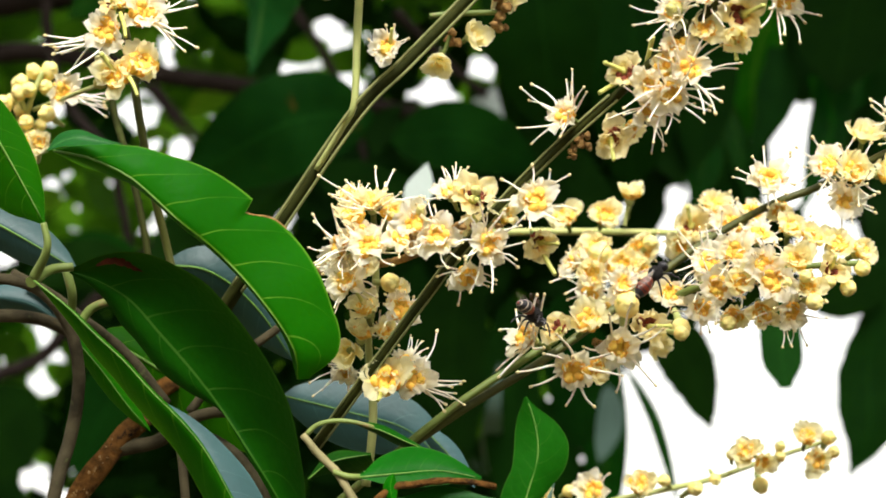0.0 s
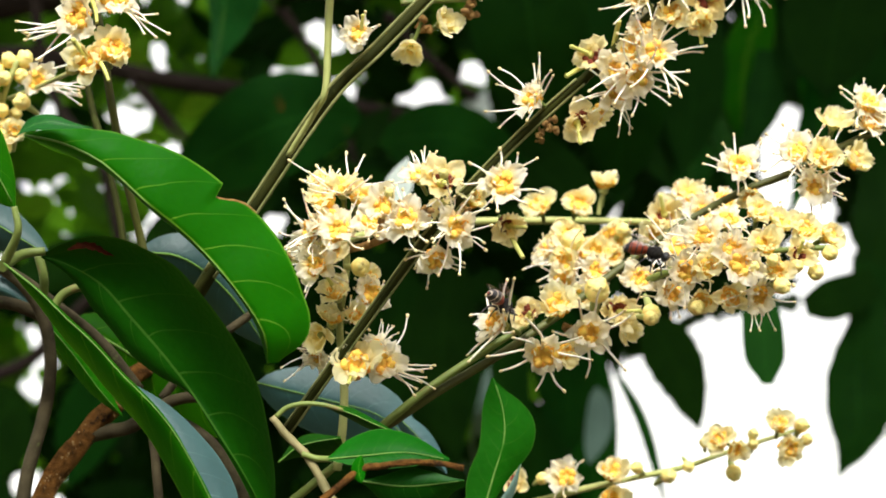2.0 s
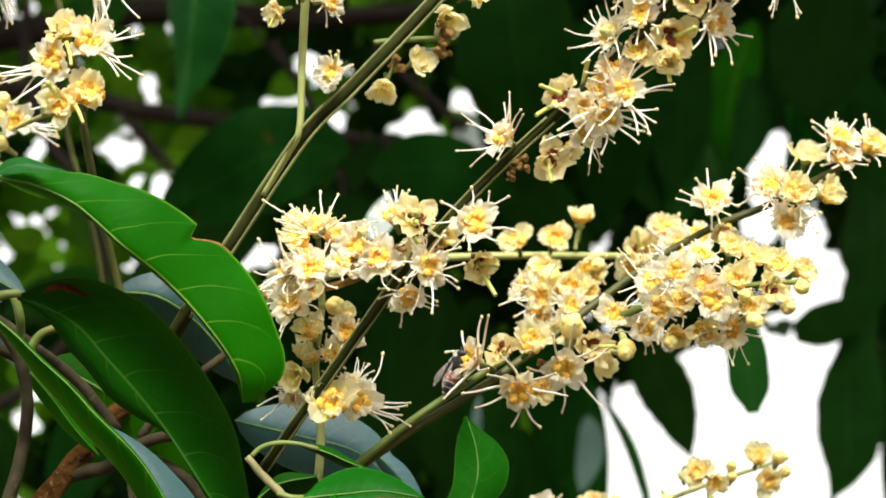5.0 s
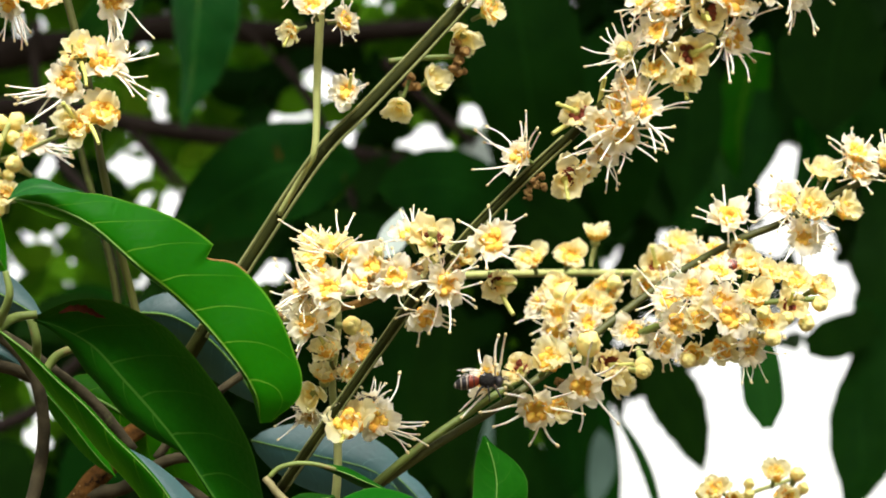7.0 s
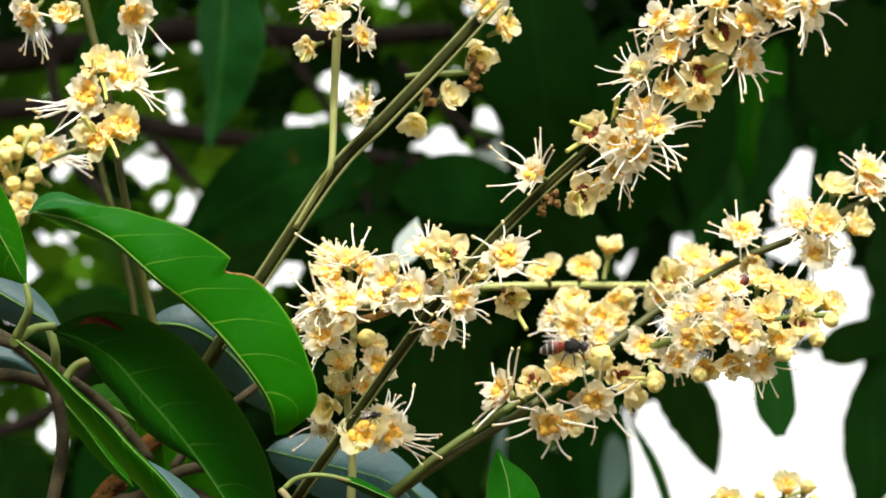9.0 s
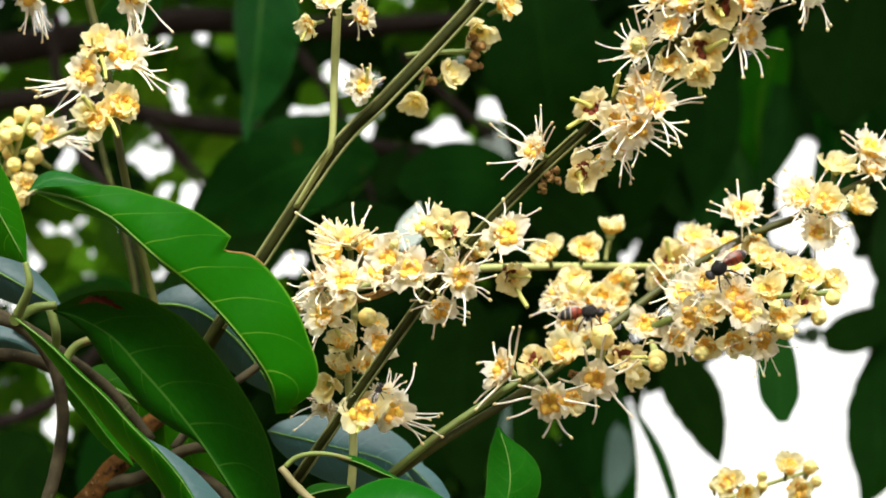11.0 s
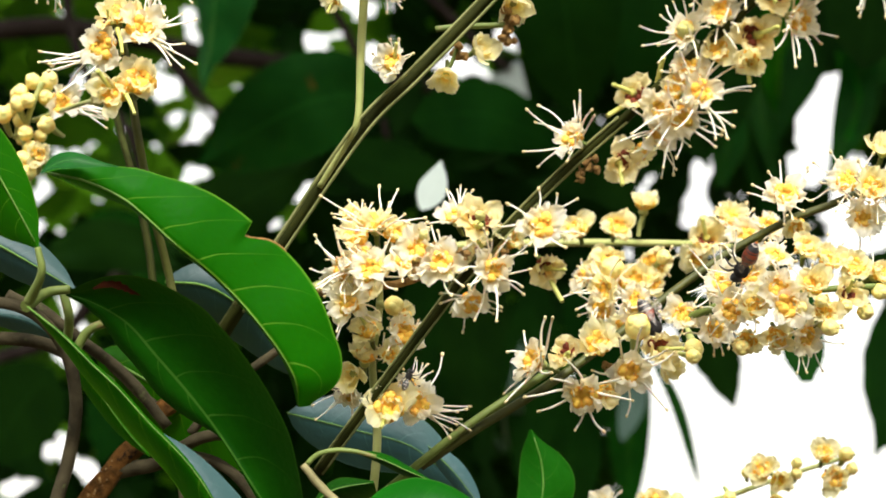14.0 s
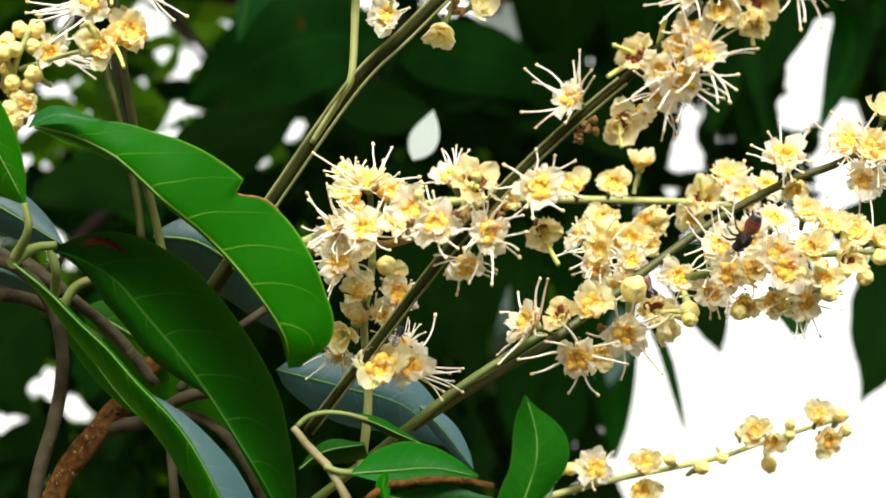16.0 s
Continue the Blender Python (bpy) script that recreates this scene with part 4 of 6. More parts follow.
stalk(bough, [(-0.0926, 0.4290, 1.5709), (-0.0909, 0.4266, 1.5826), (-0.0869, 0.4235, 1.5968), (-0.0845, 0.4168, 1.6092), (-0.0866, 0.4104, 1.6201), (-0.0932, 0.4048, 1.6272), (-0.1048, 0.4043, 1.6295), (-0.1164, 0.4044, 1.6292)], 0.0017, 0.0012, STEM_GREY, "branch", 12, lump=0.12, n=40)
stalk(bough, [(-0.0937, 0.4500, 1.5745), (-0.0889, 0.4500, 1.5855), (-0.0836, 0.4500, 1.5925), (-0.0796, 0.4495, 1.5974), (-0.0745, 0.4490, 1.6027)], 0.0027, 0.0025, BARK, "twig", 14, lump=0.5, n=50, label="orange-brown knobbly twig")
stalk(bough, [(-0.0723, 0.4520, 1.6092), (-0.0697, 0.4518, 1.6108), (-0.0672, 0.4516, 1.6122)], 0.0024, 0.0022, BARK, "cut_end", 10, lump=0.4, n=12, label="rough brown cut end of a twig")
stalk(bough, [(-0.1057, 0.4520, 1.6378), (-0.0984, 0.4520, 1.6327), (-0.0910, 0.4520, 1.6269), (-0.0822, 0.4520, 1.6197), (-0.0748, 0.4520, 1.6125), (-0.0710, 0.4520, 1.6098)], 0.0013, 0.0014, STEM_GREY, "twig", 10, lump=0.12)
stalk(bough, [(-0.0818, 0.4500, 1.5948), (-0.0706, 0.4481, 1.5967), (-0.0616, 0.4430, 1.6015), (-0.0528, 0.4386, 1.6026), (-0.0459, 0.4395, 1.5986)], 0.0021, 0.0011, STEM_GREY, "twig", 10, lump=0.25)
stalk(bough, [(-0.0623, 0.4436, 1.5983), (-0.0554, 0.4441, 1.5963), (-0.0480, 0.4413, 1.5902), (-0.0411, 0.4439, 1.5777), (-0.0336, 0.4487, 1.5555)], 0.0013, 0.0012, STEM_GREY, "twig", 10, lump=0.12)
stalk(bough, [(-0.1022, 0.4199, 1.6332), (-0.0937, 0.4248, 1.6291), (-0.0869, 0.4300, 1.6241), (-0.0766, 0.4358, 1.6161), (-0.0670, 0.4382, 1.6045)], 0.0015, 0.0013, STEM_GREY, "twig", 10, lump=0.12)
stalk(bough, [(-0.1118, 0.4181, 1.6225), (-0.0986, 0.4180, 1.6227), (-0.0901, 0.4225, 1.6208), (-0.0796, 0.4321, 1.6141)], 0.0017, 0.0014, STEM_GREY, "twig", 10)
stalk(bough, [(-0.0634, 0.4506, 1.6040), (-0.0542, 0.4483, 1.6151), (-0.0429, 0.4465, 1.6234), (-0.0373, 0.4456, 1.6275)], 0.0012, 0.0010, STEM_GREY, "twig", 10)
stalk(bough, [(-0.0593, 0.4416, 1.5502), (-0.0606, 0.4371, 1.5713), (-0.0620, 0.4338, 1.5871), (-0.0641, 0.4404, 1.5945)], 0.0013, 0.001, STEM_GREY, "twig", 8)
bm = bmesh.new()
line = smooth([(-0.0937, 0.4500, 1.5745), (-0.0889, 0.4500, 1.5855), (-0.0836, 0.4500, 1.5925), (-0.0796, 0.4495, 1.5974), (-0.0745, 0.4490, 1.6027)], 60)
rnd = random.Random(8)
for k in range(150):
    i = rnd.randrange(4, 60)
    away = Vector((rnd.gauss(0, 1), -abs(rnd.gauss(0, 1)), rnd.gauss(0, 1))).normalized()
    ball(bm, line[i] + away * 0.0028 * (1 - i / 300), rnd.uniform(0.00015, 0.0004), 0, 4, 6, 0.7, away, 0.4)
under(part("bark_scars", bm, SCAR, None, "pale raised scars on the bark"), bough)
# the bright upper leaf, bitten at its edge
bitten = leaf(bough, [(-0.0864, 0.3880, 1.6548), (-0.0784, 0.3880, 1.6531), (-0.0734, 0.3890, 1.6511), (-0.0691, 0.3890, 1.6488), (-0.0647, 0.3900, 1.6451), (-0.0584, 0.3910, 1.6394), (-0.0521, 0.3930, 1.6346), (-0.0459, 0.3950, 1.6289), (-0.0398, 0.3960, 1.6218), (-0.0355, 0.3980, 1.6160), (-0.0330, 0.4000, 1.6110), (-0.0326, 0.4040, 1.6058)],
     (0.0004, 0.0031, 0.0052, 0.0076, 0.0108, 0.0130, 0.0137, 0.0138, 0.0141, 0.0142, 0.0134, 0.0117, 0.0098, 0.0024), (0.0004, 0.0022, 0.0022, 0.0016, 0.0010, 0.0009, 0.0010, 0.0009, 0.0009, 0.0008, 0.0008, 0.0010, 0.0014, 0.0004), 0.007, 0.006, LEAF, 0.0004,
     taper=0.0, wave=0.003, curl=0.008, n=100, m=20, notch=(0.525, 0.045, 0.26), label="bright green leaf with a browned bite at its edge")
leaf(bough, [(-0.0872, 0.3845, 1.6537), (-0.0838, 0.3845, 1.6560), (-0.0801, 0.3845, 1.6568), (-0.0758, 0.3845, 1.6561), (-0.0704, 0.3845, 1.6553)], (0.0001, 0.0019, 0.0019, 0.0012, 0.0005, 0.0001), (0.0001, 0.0012, 0.0019, 0.0014, 0.0006, 0.0001), 0.002, -0.002, LEAF_HANGING, 0.0, n=30, curl=0.01, label="grey-green underside of the folded leaf base")
# the large leaf, its shade put into a darker copy of the leaf green
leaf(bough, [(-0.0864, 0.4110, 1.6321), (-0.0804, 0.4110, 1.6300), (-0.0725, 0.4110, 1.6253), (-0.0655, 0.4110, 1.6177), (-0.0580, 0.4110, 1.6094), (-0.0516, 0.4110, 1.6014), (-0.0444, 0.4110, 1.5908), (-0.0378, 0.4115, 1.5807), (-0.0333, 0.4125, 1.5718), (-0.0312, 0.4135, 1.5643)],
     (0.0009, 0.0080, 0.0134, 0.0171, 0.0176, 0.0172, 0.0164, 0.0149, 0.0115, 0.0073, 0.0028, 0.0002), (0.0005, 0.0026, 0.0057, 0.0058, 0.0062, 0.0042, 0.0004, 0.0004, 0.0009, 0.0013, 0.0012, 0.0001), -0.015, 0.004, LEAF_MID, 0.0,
     taper=0.0, wave=0.002, curl=0.008, n=60, m=20, bend=2.0, label="large glossy leaf, its green darkened for shade, with a brown tear")
bm = leaf_sheet([(-0.0795, 0.4055, 1.6323), (-0.0763, 0.4050, 1.6334), (-0.0731, 0.4045, 1.6331), (-0.0702, 0.4045, 1.6315), (-0.0682, 0.4050, 1.6307)], 0.0006, 0.0010, n=20, m=4, jag=0.9, seed=3)
under(part("brown_tear", bm, DRY, None, "dry brown tear in the blade"), bough)
bm = bmesh.new()
tube(bm, [bitten.data.vertices[21 * r + 20].co.copy() for r in range(53, 64, 2)], 0.00032, 0.00018, 6, 20, lump=0.5)
under(part("brown_edge", bm, WITHER, None, "browned edge of the bite"), bough)
# the long leaf seen nearly edge on
leaf(bough, [(-0.0894, 0.3880, 1.6255), (-0.0818, 0.3880, 1.6196), (-0.0754, 0.3880, 1.6134), (-0.0691, 0.3880, 1.6078), (-0.0634, 0.3880, 1.6016), (-0.0603, 0.3880, 1.5986), (-0.0553, 0.3880, 1.5937), (-0.0509, 0.3880, 1.5883), (-0.0465, 0.3880, 1.5810), (-0.0427, 0.3880, 1.5739), (-0.0384, 0.3880, 1.5656)],
     (0.0001, 0.0002, 0.0004, 0.0004, 0.0004, 0.0004, 0.0004, 0.0004, 0.0004, 0.0004, 0.0001), (0.0002, 0.0022, 0.0036, 0.0051, 0.0056, 0.0061, 0.0065, 0.0068, 0.0068, 0.0061, 0.0024), 0.001, 0.008, LEAF, 0.0003,
     n=40, m=12, curl=0.004, label="long green leaf seen nearly edge on")
leaf(bough, [(-0.0618, 0.3885, 1.5999), (-0.0554, 0.3885, 1.5938), (-0.0510, 0.3885, 1.5883), (-0.0466, 0.3885, 1.5811), (-0.0428, 0.3885, 1.5739), (-0.0378, 0.3885, 1.5650)], (0.0001, 0.0019, 0.0036, 0.0051, 0.0051, 0.0018), 0.0003, 0.004, 0.0, LEAF_BLUE, 0.0, n=24, m=8, curl=0.006, label="grey-green underside of a leaf")
# leaf at the edge of the view
leaf(bough, [(-0.1061, 0.3832, 1.6712), (-0.0999, 0.3856, 1.6596), (-0.0936, 0.3880, 1.6486), (-0.0880, 0.3901, 1.6384)], 0.0050, 0.0120, 0.004, 0.006, LEAF, 0.0005, n=30, label="green leaf hanging from its stalk")
stalk(bough, [(-0.0883, 0.3901, 1.6388), (-0.0875, 0.3912, 1.6333), (-0.0912, 0.3965, 1.6279)], 0.0007, 0.0012, STEM_GREEN, "stalk", 8)
stalk(bough, [(-0.0929, 0.4006, 1.6275), (-0.0902, 0.4079, 1.6318), (-0.0854, 0.4097, 1.6329)], 0.0014, 0.0010, STEM_GREEN, "stalk", 8)
stalk(bough, [(-0.0882, 0.4158, 1.6331), (-0.0869, 0.4169, 1.6279), (-0.0881, 0.4220, 1.6234)], 0.0011, 0.0011, STEM_GREEN, "stalk", 8)
stalk(bough, [(-0.0876, 0.4267, 1.6201), (-0.0842, 0.4256, 1.6257), (-0.0782, 0.4251, 1.6281)], 0.0012, 0.0010, STEM_GREEN, "stalk", 8)
# leaves half hidden behind
leaf(bough, [(-0.1161, 0.4284, 1.6510), (-0.1051, 0.4295, 1.6457), (-0.0886, 0.4315, 1.6362)], 0.0050, 0.0060, 0.004, 0.004, LEAF_BLUE, 0.0005, n=20, label="grey-blue leaf underside")
leaf(bough, [(-0.1185, 0.4523, 1.6345), (-0.1041, 0.4529, 1.6317), (-0.0926, 0.4547, 1.6233)], 0.004, 0.004, 0.003, 0.004, LEAF_BLUE, 0.0, n=20, label="grey-blue leaf underside")
leaf(bough, [(-0.0716, 0.4547, 1.6424), (-0.0600, 0.4550, 1.6409), (-0.0488, 0.4608, 1.6331), (-0.0389, 0.4678, 1.6194)], 0.0075, 0.0090, 0.004, 0.006, LEAF_BLUE, 0.0005, n=24, label="grey-blue leaf underside")
leaf(bough, [(-0.0875, 0.4504, 1.6240), (-0.0747, 0.4519, 1.6171), (-0.0547, 0.4546, 1.6045), (-0.0376, 0.4570, 1.5934)], 0.0095, 0.0100, 0.006, 0.002, LEAF, 0.0006, n=24, label="bright green leaf half hidden")
leaf(bough, [(-0.0873, 0.4188, 1.6188), (-0.0800, 0.4206, 1.6104), (-0.0741, 0.4223, 1.6026), (-0.0684, 0.4237, 1.5962)], 0.0022, 0.0034, 0.002, 0.004, LEAF, 0.0002, n=24)
leaf(bough, [(-0.0426, 0.4776, 1.6118), (-0.0246, 0.4785, 1.6074), (-0.0096, 0.4795, 1.6030), (0.0024, 0.4816, 1.5927)], 0.0085, 0.0100, 0.004, 0.004, LEAF_BLUE, 0.0003, n=24, label="grey-blue leaf underside")
leaf(bough, [(-0.0056, 0.4700, 1.6026), (0.0013, 0.4700, 1.5956), (0.0082, 0.4700, 1.5867)], 0.0029, 0.0027, 0.002, 0.002, LEAF_BLUE, 0.0002, n=20, label="grey-blue leaf underside")

sprig = thing("leafy_twig", (-0.0190, 0.3970, 1.5757), "thin twig with dark green leaves and pale curved stalks", "twig")
stalk(sprig, [(-0.0302, 0.4000, 1.5931), (-0.0278, 0.4000, 1.5952), (-0.0240, 0.4000, 1.5961), (-0.0197, 0.4000, 1.5958), (-0.0153, 0.4005, 1.5947)], 0.0006, 0.0005, STEM_GREEN, "stalk", 9)
leaf(sprig, [(-0.0210, 0.4010, 1.5961), (-0.0141, 0.4010, 1.5942), (-0.0084, 0.4010, 1.5917), (-0.0028, 0.4010, 1.5894)], (0.0001, 0.0009, 0.0007, 0.0001), (0.0001, 0.0015, 0.0020, 0.0001), 0.003, 0.005, LEAF_MID, 0.0003, n=24, label="narrow leaf seen edge on")
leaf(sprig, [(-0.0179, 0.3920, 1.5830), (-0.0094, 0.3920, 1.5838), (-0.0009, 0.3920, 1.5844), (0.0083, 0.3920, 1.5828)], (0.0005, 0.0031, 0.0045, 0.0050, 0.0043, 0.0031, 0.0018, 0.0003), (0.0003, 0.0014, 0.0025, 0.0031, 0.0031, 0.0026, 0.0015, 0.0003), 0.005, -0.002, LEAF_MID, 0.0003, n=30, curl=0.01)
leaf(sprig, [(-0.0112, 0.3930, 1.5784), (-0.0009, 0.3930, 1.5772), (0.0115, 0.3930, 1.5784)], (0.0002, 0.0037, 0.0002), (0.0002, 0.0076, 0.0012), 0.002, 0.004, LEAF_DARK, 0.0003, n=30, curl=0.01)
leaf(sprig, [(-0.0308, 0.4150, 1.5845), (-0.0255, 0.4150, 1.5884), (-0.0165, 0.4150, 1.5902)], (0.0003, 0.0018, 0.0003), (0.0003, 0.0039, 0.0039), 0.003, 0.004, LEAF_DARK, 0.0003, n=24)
stalk(sprig, [(-0.0308, 0.3970, 1.5927), (-0.0268, 0.3970, 1.5880), (-0.0231, 0.3970, 1.5843), (-0.0200, 0.3970, 1.5794), (-0.0181, 0.3970, 1.5757), (-0.0146, 0.3970, 1.5703)], 0.0008, 0.0011, STEM_TAN, "stalk", 10, lump=0.25)
stalk(sprig, [(-0.0240, 0.3960, 1.5845), (-0.0206, 0.3960, 1.5835), (-0.0175, 0.3950, 1.5833)], 0.0007, 0.0007, STEM_GREEN, "stalk", 8)
stalk(sprig, [(-0.0201, 0.3890, 1.5727), (-0.0163, 0.3890, 1.5761), (-0.0105, 0.3890, 1.5805), (-0.0057, 0.3890, 1.5813), (0.0003, 0.3890, 1.5820), (0.0063, 0.3890, 1.5817), (0.0114, 0.3890, 1.5807)], 0.0009, 0.0006, BARK, "twig", 10, lump=0.3, n=40, label="thin orange-brown twig")
leaf(sprig, [(0.0146, 0.3780, 1.5684), (0.0173, 0.3780, 1.5777), (0.0197, 0.3780, 1.5859), (0.0194, 0.3780, 1.5924), (0.0175, 0.3780, 1.5987)], (0.0032, 0.0041, 0.0050, 0.0050, 0.0046, 0.0049, 0.0049, 0.0044, 0.0031, 0.0005), (0.0003, 0.0012, 0.0022, 0.0035, 0.0049, 0.0064, 0.0065, 0.0046, 0.0017, 0.0002), 0.002, 0.003, LEAF_MID, 0.0003, n=30, curl=0.012, label="green leaf with a curled tip")
leaf(sprig, [(0.0232, 0.3785, 1.5807), (0.0208, 0.3785, 1.5760), (0.0178, 0.3785, 1.5714), (0.0143, 0.3785, 1.5662)], (0.0001, 0.0017, 0.0021, 0.0012), 0.0002, 0.002, 0.0, LEAF_PALE, 0.0, n=20, label="pale folded edge of a leaf")
leaf(sprig, [(-0.0105, 0.3880, 1.5775), (-0.0112, 0.3878, 1.5805), (-0.0106, 0.3876, 1.5835)], 0.0016, 0.0014, 0.001, 0.001, LEAF, 0.0, n=12, label="small young leaf")

nod = thing("hanging_leaf", (-0.1268, 1.1496, 1.9132), "single green leaf hanging down by its stalk", "leaf")
leaf(nod, [(-0.1131, 1.1163, 2.0299), (-0.1149, 1.1243, 1.9973), (-0.1176, 1.1323, 1.9726), (-0.1204, 1.1403, 1.9498), (-0.1236, 1.1453, 1.9298), (-0.1273, 1.1483, 1.9120)],
     (0.0071, 0.0196, 0.0256, 0.0263, 0.0228, 0.0164, 0.0057, 0.0011), (0.0071, 0.0171, 0.0199, 0.0171, 0.0128, 0.0078, 0.0064, 0.0007), 0.010, 0.012, LEAF_HANGING, 0.0006, curl=0.02, wave=0.006, jag=0.06, n=40, m=14)

# ---- flower sprays ----
L, R, U = (-0.7, -0.7, 0.1), (0.7, -0.7, 0.1), (0, -0.7, 0.7)
C = (0.05, -1, 0.05)

a = thing("flower_spray", (-0.0391, 0.4289, 1.6483), "ribbed olive flower stalk with cream flowers and buds", "flower spray", "flower sprays")
stalk(a, [(-0.0590, 0.4504, 1.6240), (-0.0510, 0.4402, 1.6337), (-0.0394, 0.4328, 1.6492), (-0.0212, 0.4235, 1.6739), (-0.0088, 0.4209, 1.6860), (0.0070, 0.4175, 1.7019), (0.0201, 0.4146, 1.7156), (0.0311, 0.4121, 1.7277)], 0.0018, 0.0015, STEM_DARK, "stem", 12, 0.12, 0.05, 50)
stalk(a, [(-0.0514, 0.4342, 1.6332), (-0.0400, 0.4268, 1.6488), (-0.0220, 0.4175, 1.6731), (-0.0098, 0.4150, 1.6851), (0.0058, 0.4117, 1.7007), (0.0187, 0.4088, 1.7143)], 0.00050, 0.00040, STEM_RIDGE, "ridge", 6, 0, 0.1, 40)
stalk(a, [(-0.0492, 0.4345, 1.6316), (-0.0376, 0.4271, 1.6471), (-0.0195, 0.4179, 1.6713), (-0.0075, 0.4154, 1.6832), (0.0080, 0.4121, 1.6987), (0.0209, 0.4092, 1.7123)], 0.00042, 0.0004, STEM_RIDGE, "ridge", 6, 0, 0.1, 40)
stalk(a, [(-0.0308, 0.4264, 1.6604), (-0.0240, 0.4203, 1.6698), (-0.0213, 0.4172, 1.6749), (-0.0207, 0.4157, 1.6914), (-0.0196, 0.4117, 1.7101)], 0.0007, 0.0011, STEM_PALE, "stem", 10, 0.05, 0.05, 40, "pale green side stalk")
stalk(a, [(-0.0033, 0.4186, 1.6968), (0.0022, 0.4185, 1.6974), (0.0132, 0.4184, 1.6978)], 0.0008, 0.0007, STEM_GREEN, "stem", 8)
wilt(a, (0.0135, 0.4186, 1.6968))
wilt(a, (0.0139, 0.4179, 1.7001), size=0.8)
fl(a, (-0.0127, 0.4146, 1.6871), (-0.25, -0.95, 0.1), "open", "short", 0.92, pistil=True)
stalk(a, [(0.0022, 0.4192, 1.6941), (0.0015, 0.4198, 1.6914), (0.0001, 0.4205, 1.6880)], 0.0006, 0.0005, STEM_GREEN, "stem", 7)
wilt(a, (0.0018, 0.4196, 1.6921), size=0.7)
fl(a, (-0.0008, 0.4209, 1.6863), (-0.05, -0.45, -0.9), "cup", None, 0.95)
fl(a, (0.0066, 0.4197, 1.6919), (0.7, -0.5, 0.2), "cup", None, 1.0)
fl(a, (0.0151, 0.4173, 1.7030), (0.1, -0.6, -0.8), "cup", None, 1.0)
fl(a, (0.0206, 0.4162, 1.7080), R, "yellow", None, 1.0, pistil=True)
fl(a, (0.0172, 0.4152, 1.7131), C, "open", "short", 1.0)
fl(a, (-0.0256, 0.4093, 1.7020), (-0.6, -0.6, -0.4), "yellow", None, 0.8, pistil=True)
fl(a, (-0.0205, 0.4046, 1.7052), (-0.1, -0.9, 0.3), "open", "short", 0.9)
fl(a, (-0.0148, 0.4089, 1.7039), (0.7, -0.6, -0.1), "open", "full", 0.85)
fl(a, (-0.0174, 0.4072, 1.7118), U, "open", "full", 0.9)
fl(a, (-0.0242, 0.4072, 1.7119), L, "open", "full", 0.9)

b = thing("flower_spray", (-0.0242, 0.4188, 1.5996), "long dark flower stalk crowded with cream flowers", "flower spray", "flower sprays")
stalk(b, [(-0.0300, 0.4284, 1.5933), (-0.0189, 0.4173, 1.6066), (-0.0057, 0.4058, 1.6226), (0.0035, 0.3954, 1.6329), (0.0151, 0.3888, 1.6449), (0.0261, 0.3826, 1.6548), (0.0369, 0.3767, 1.6634), (0.0468, 0.3708, 1.6717), (0.0577, 0.3609, 1.6797), (0.0700, 0.3546, 1.6904)], 0.00125, 0.0010, STEM_DARK, "stem", 12, 0.1, 0.05, 60)
for sx, sz in ((-0.0009, 0.0006), (0.0009, -0.0005)):
    stalk(b, [(-0.0300 + sx, 0.4276, 1.5933 + sz), (-0.0189 + sx, 0.4165, 1.6066 + sz), (-0.0057 + sx, 0.4050, 1.6226 + sz), (0.0035 + sx, 0.3946, 1.6329 + sz), (0.0151 + sx, 0.3880, 1.6449 + sz), (0.0261 + sx, 0.3818, 1.6548 + sz), (0.0369 + sx, 0.3759, 1.6634 + sz)], 0.00035, 0.0003, STEM_RIDGE, "ridge", 6, 0, 0.1, 40)
fl(b, (0.0274, 0.3775, 1.6594), (-0.62, -0.7, 0.25), "open", "long", 0.95)
wilt(b, (0.0303, 0.3804, 1.6555), size=0.6)
wilt(b, (0.0282, 0.3829, 1.6533), size=0.55)
fl(b, (0.0363, 0.3783, 1.6556), (0.1, -0.75, -0.5), "old", None, 1.0, pistil=True)
fl(b, (0.0395, 0.3799, 1.6576), (0.7, -0.5, -0.2), "yellow", None, 0.8)
fl(b, (0.0393, 0.3717, 1.6676), (-0.3, -0.85, -0.1), "old", None, 1.0)
stalk(b, [(0.0409, 0.3737, 1.6676), (0.0365, 0.3722, 1.6652), (0.0333, 0.3706, 1.6628)], 0.0006, 0.0005, PISTIL, "pistil", 7)
stalk(b, [(0.0440, 0.3731, 1.6705), (0.0444, 0.3705, 1.6729), (0.0448, 0.3681, 1.6746)], 0.0006, 0.0005, PISTIL, "pistil", 7)
fl(b, (0.0502, 0.3688, 1.6714), (-0.2, -0.8, 0.5), "open", "short", 0.95)
fl(b, (0.0511, 0.3659, 1.6660), (0.45, -0.9, 0.1), "open", "long", 1.0)
fl(b, (0.0479, 0.3667, 1.6622), (0.05, -0.8, -0.6), "open", "long", 1.0)
fl(b, (0.0445, 0.3683, 1.6640), (-0.4, -0.85, -0.3), "open", None, 0.8)
fl(b, (0.0497, 0.3653, 1.6785), (-0.65, -0.7, 0.3), "open", "long", 0.85)
bud(b, (0.0489, 0.3632, 1.6788), (-0.5, -0.5, 0.6), 1.1, True)
fl(b, (0.0561, 0.3626, 1.6813), (-0.3, -0.9, 0.2), "open", "full", 1.0)
fl(b, (0.0625, 0.3614, 1.6773), (0.0, -0.9, -0.3), "old", None, 1.1)
fl(b, (0.0656, 0.3579, 1.6845), (0.1, -0.95, 0.1), "old", None, 1.0)
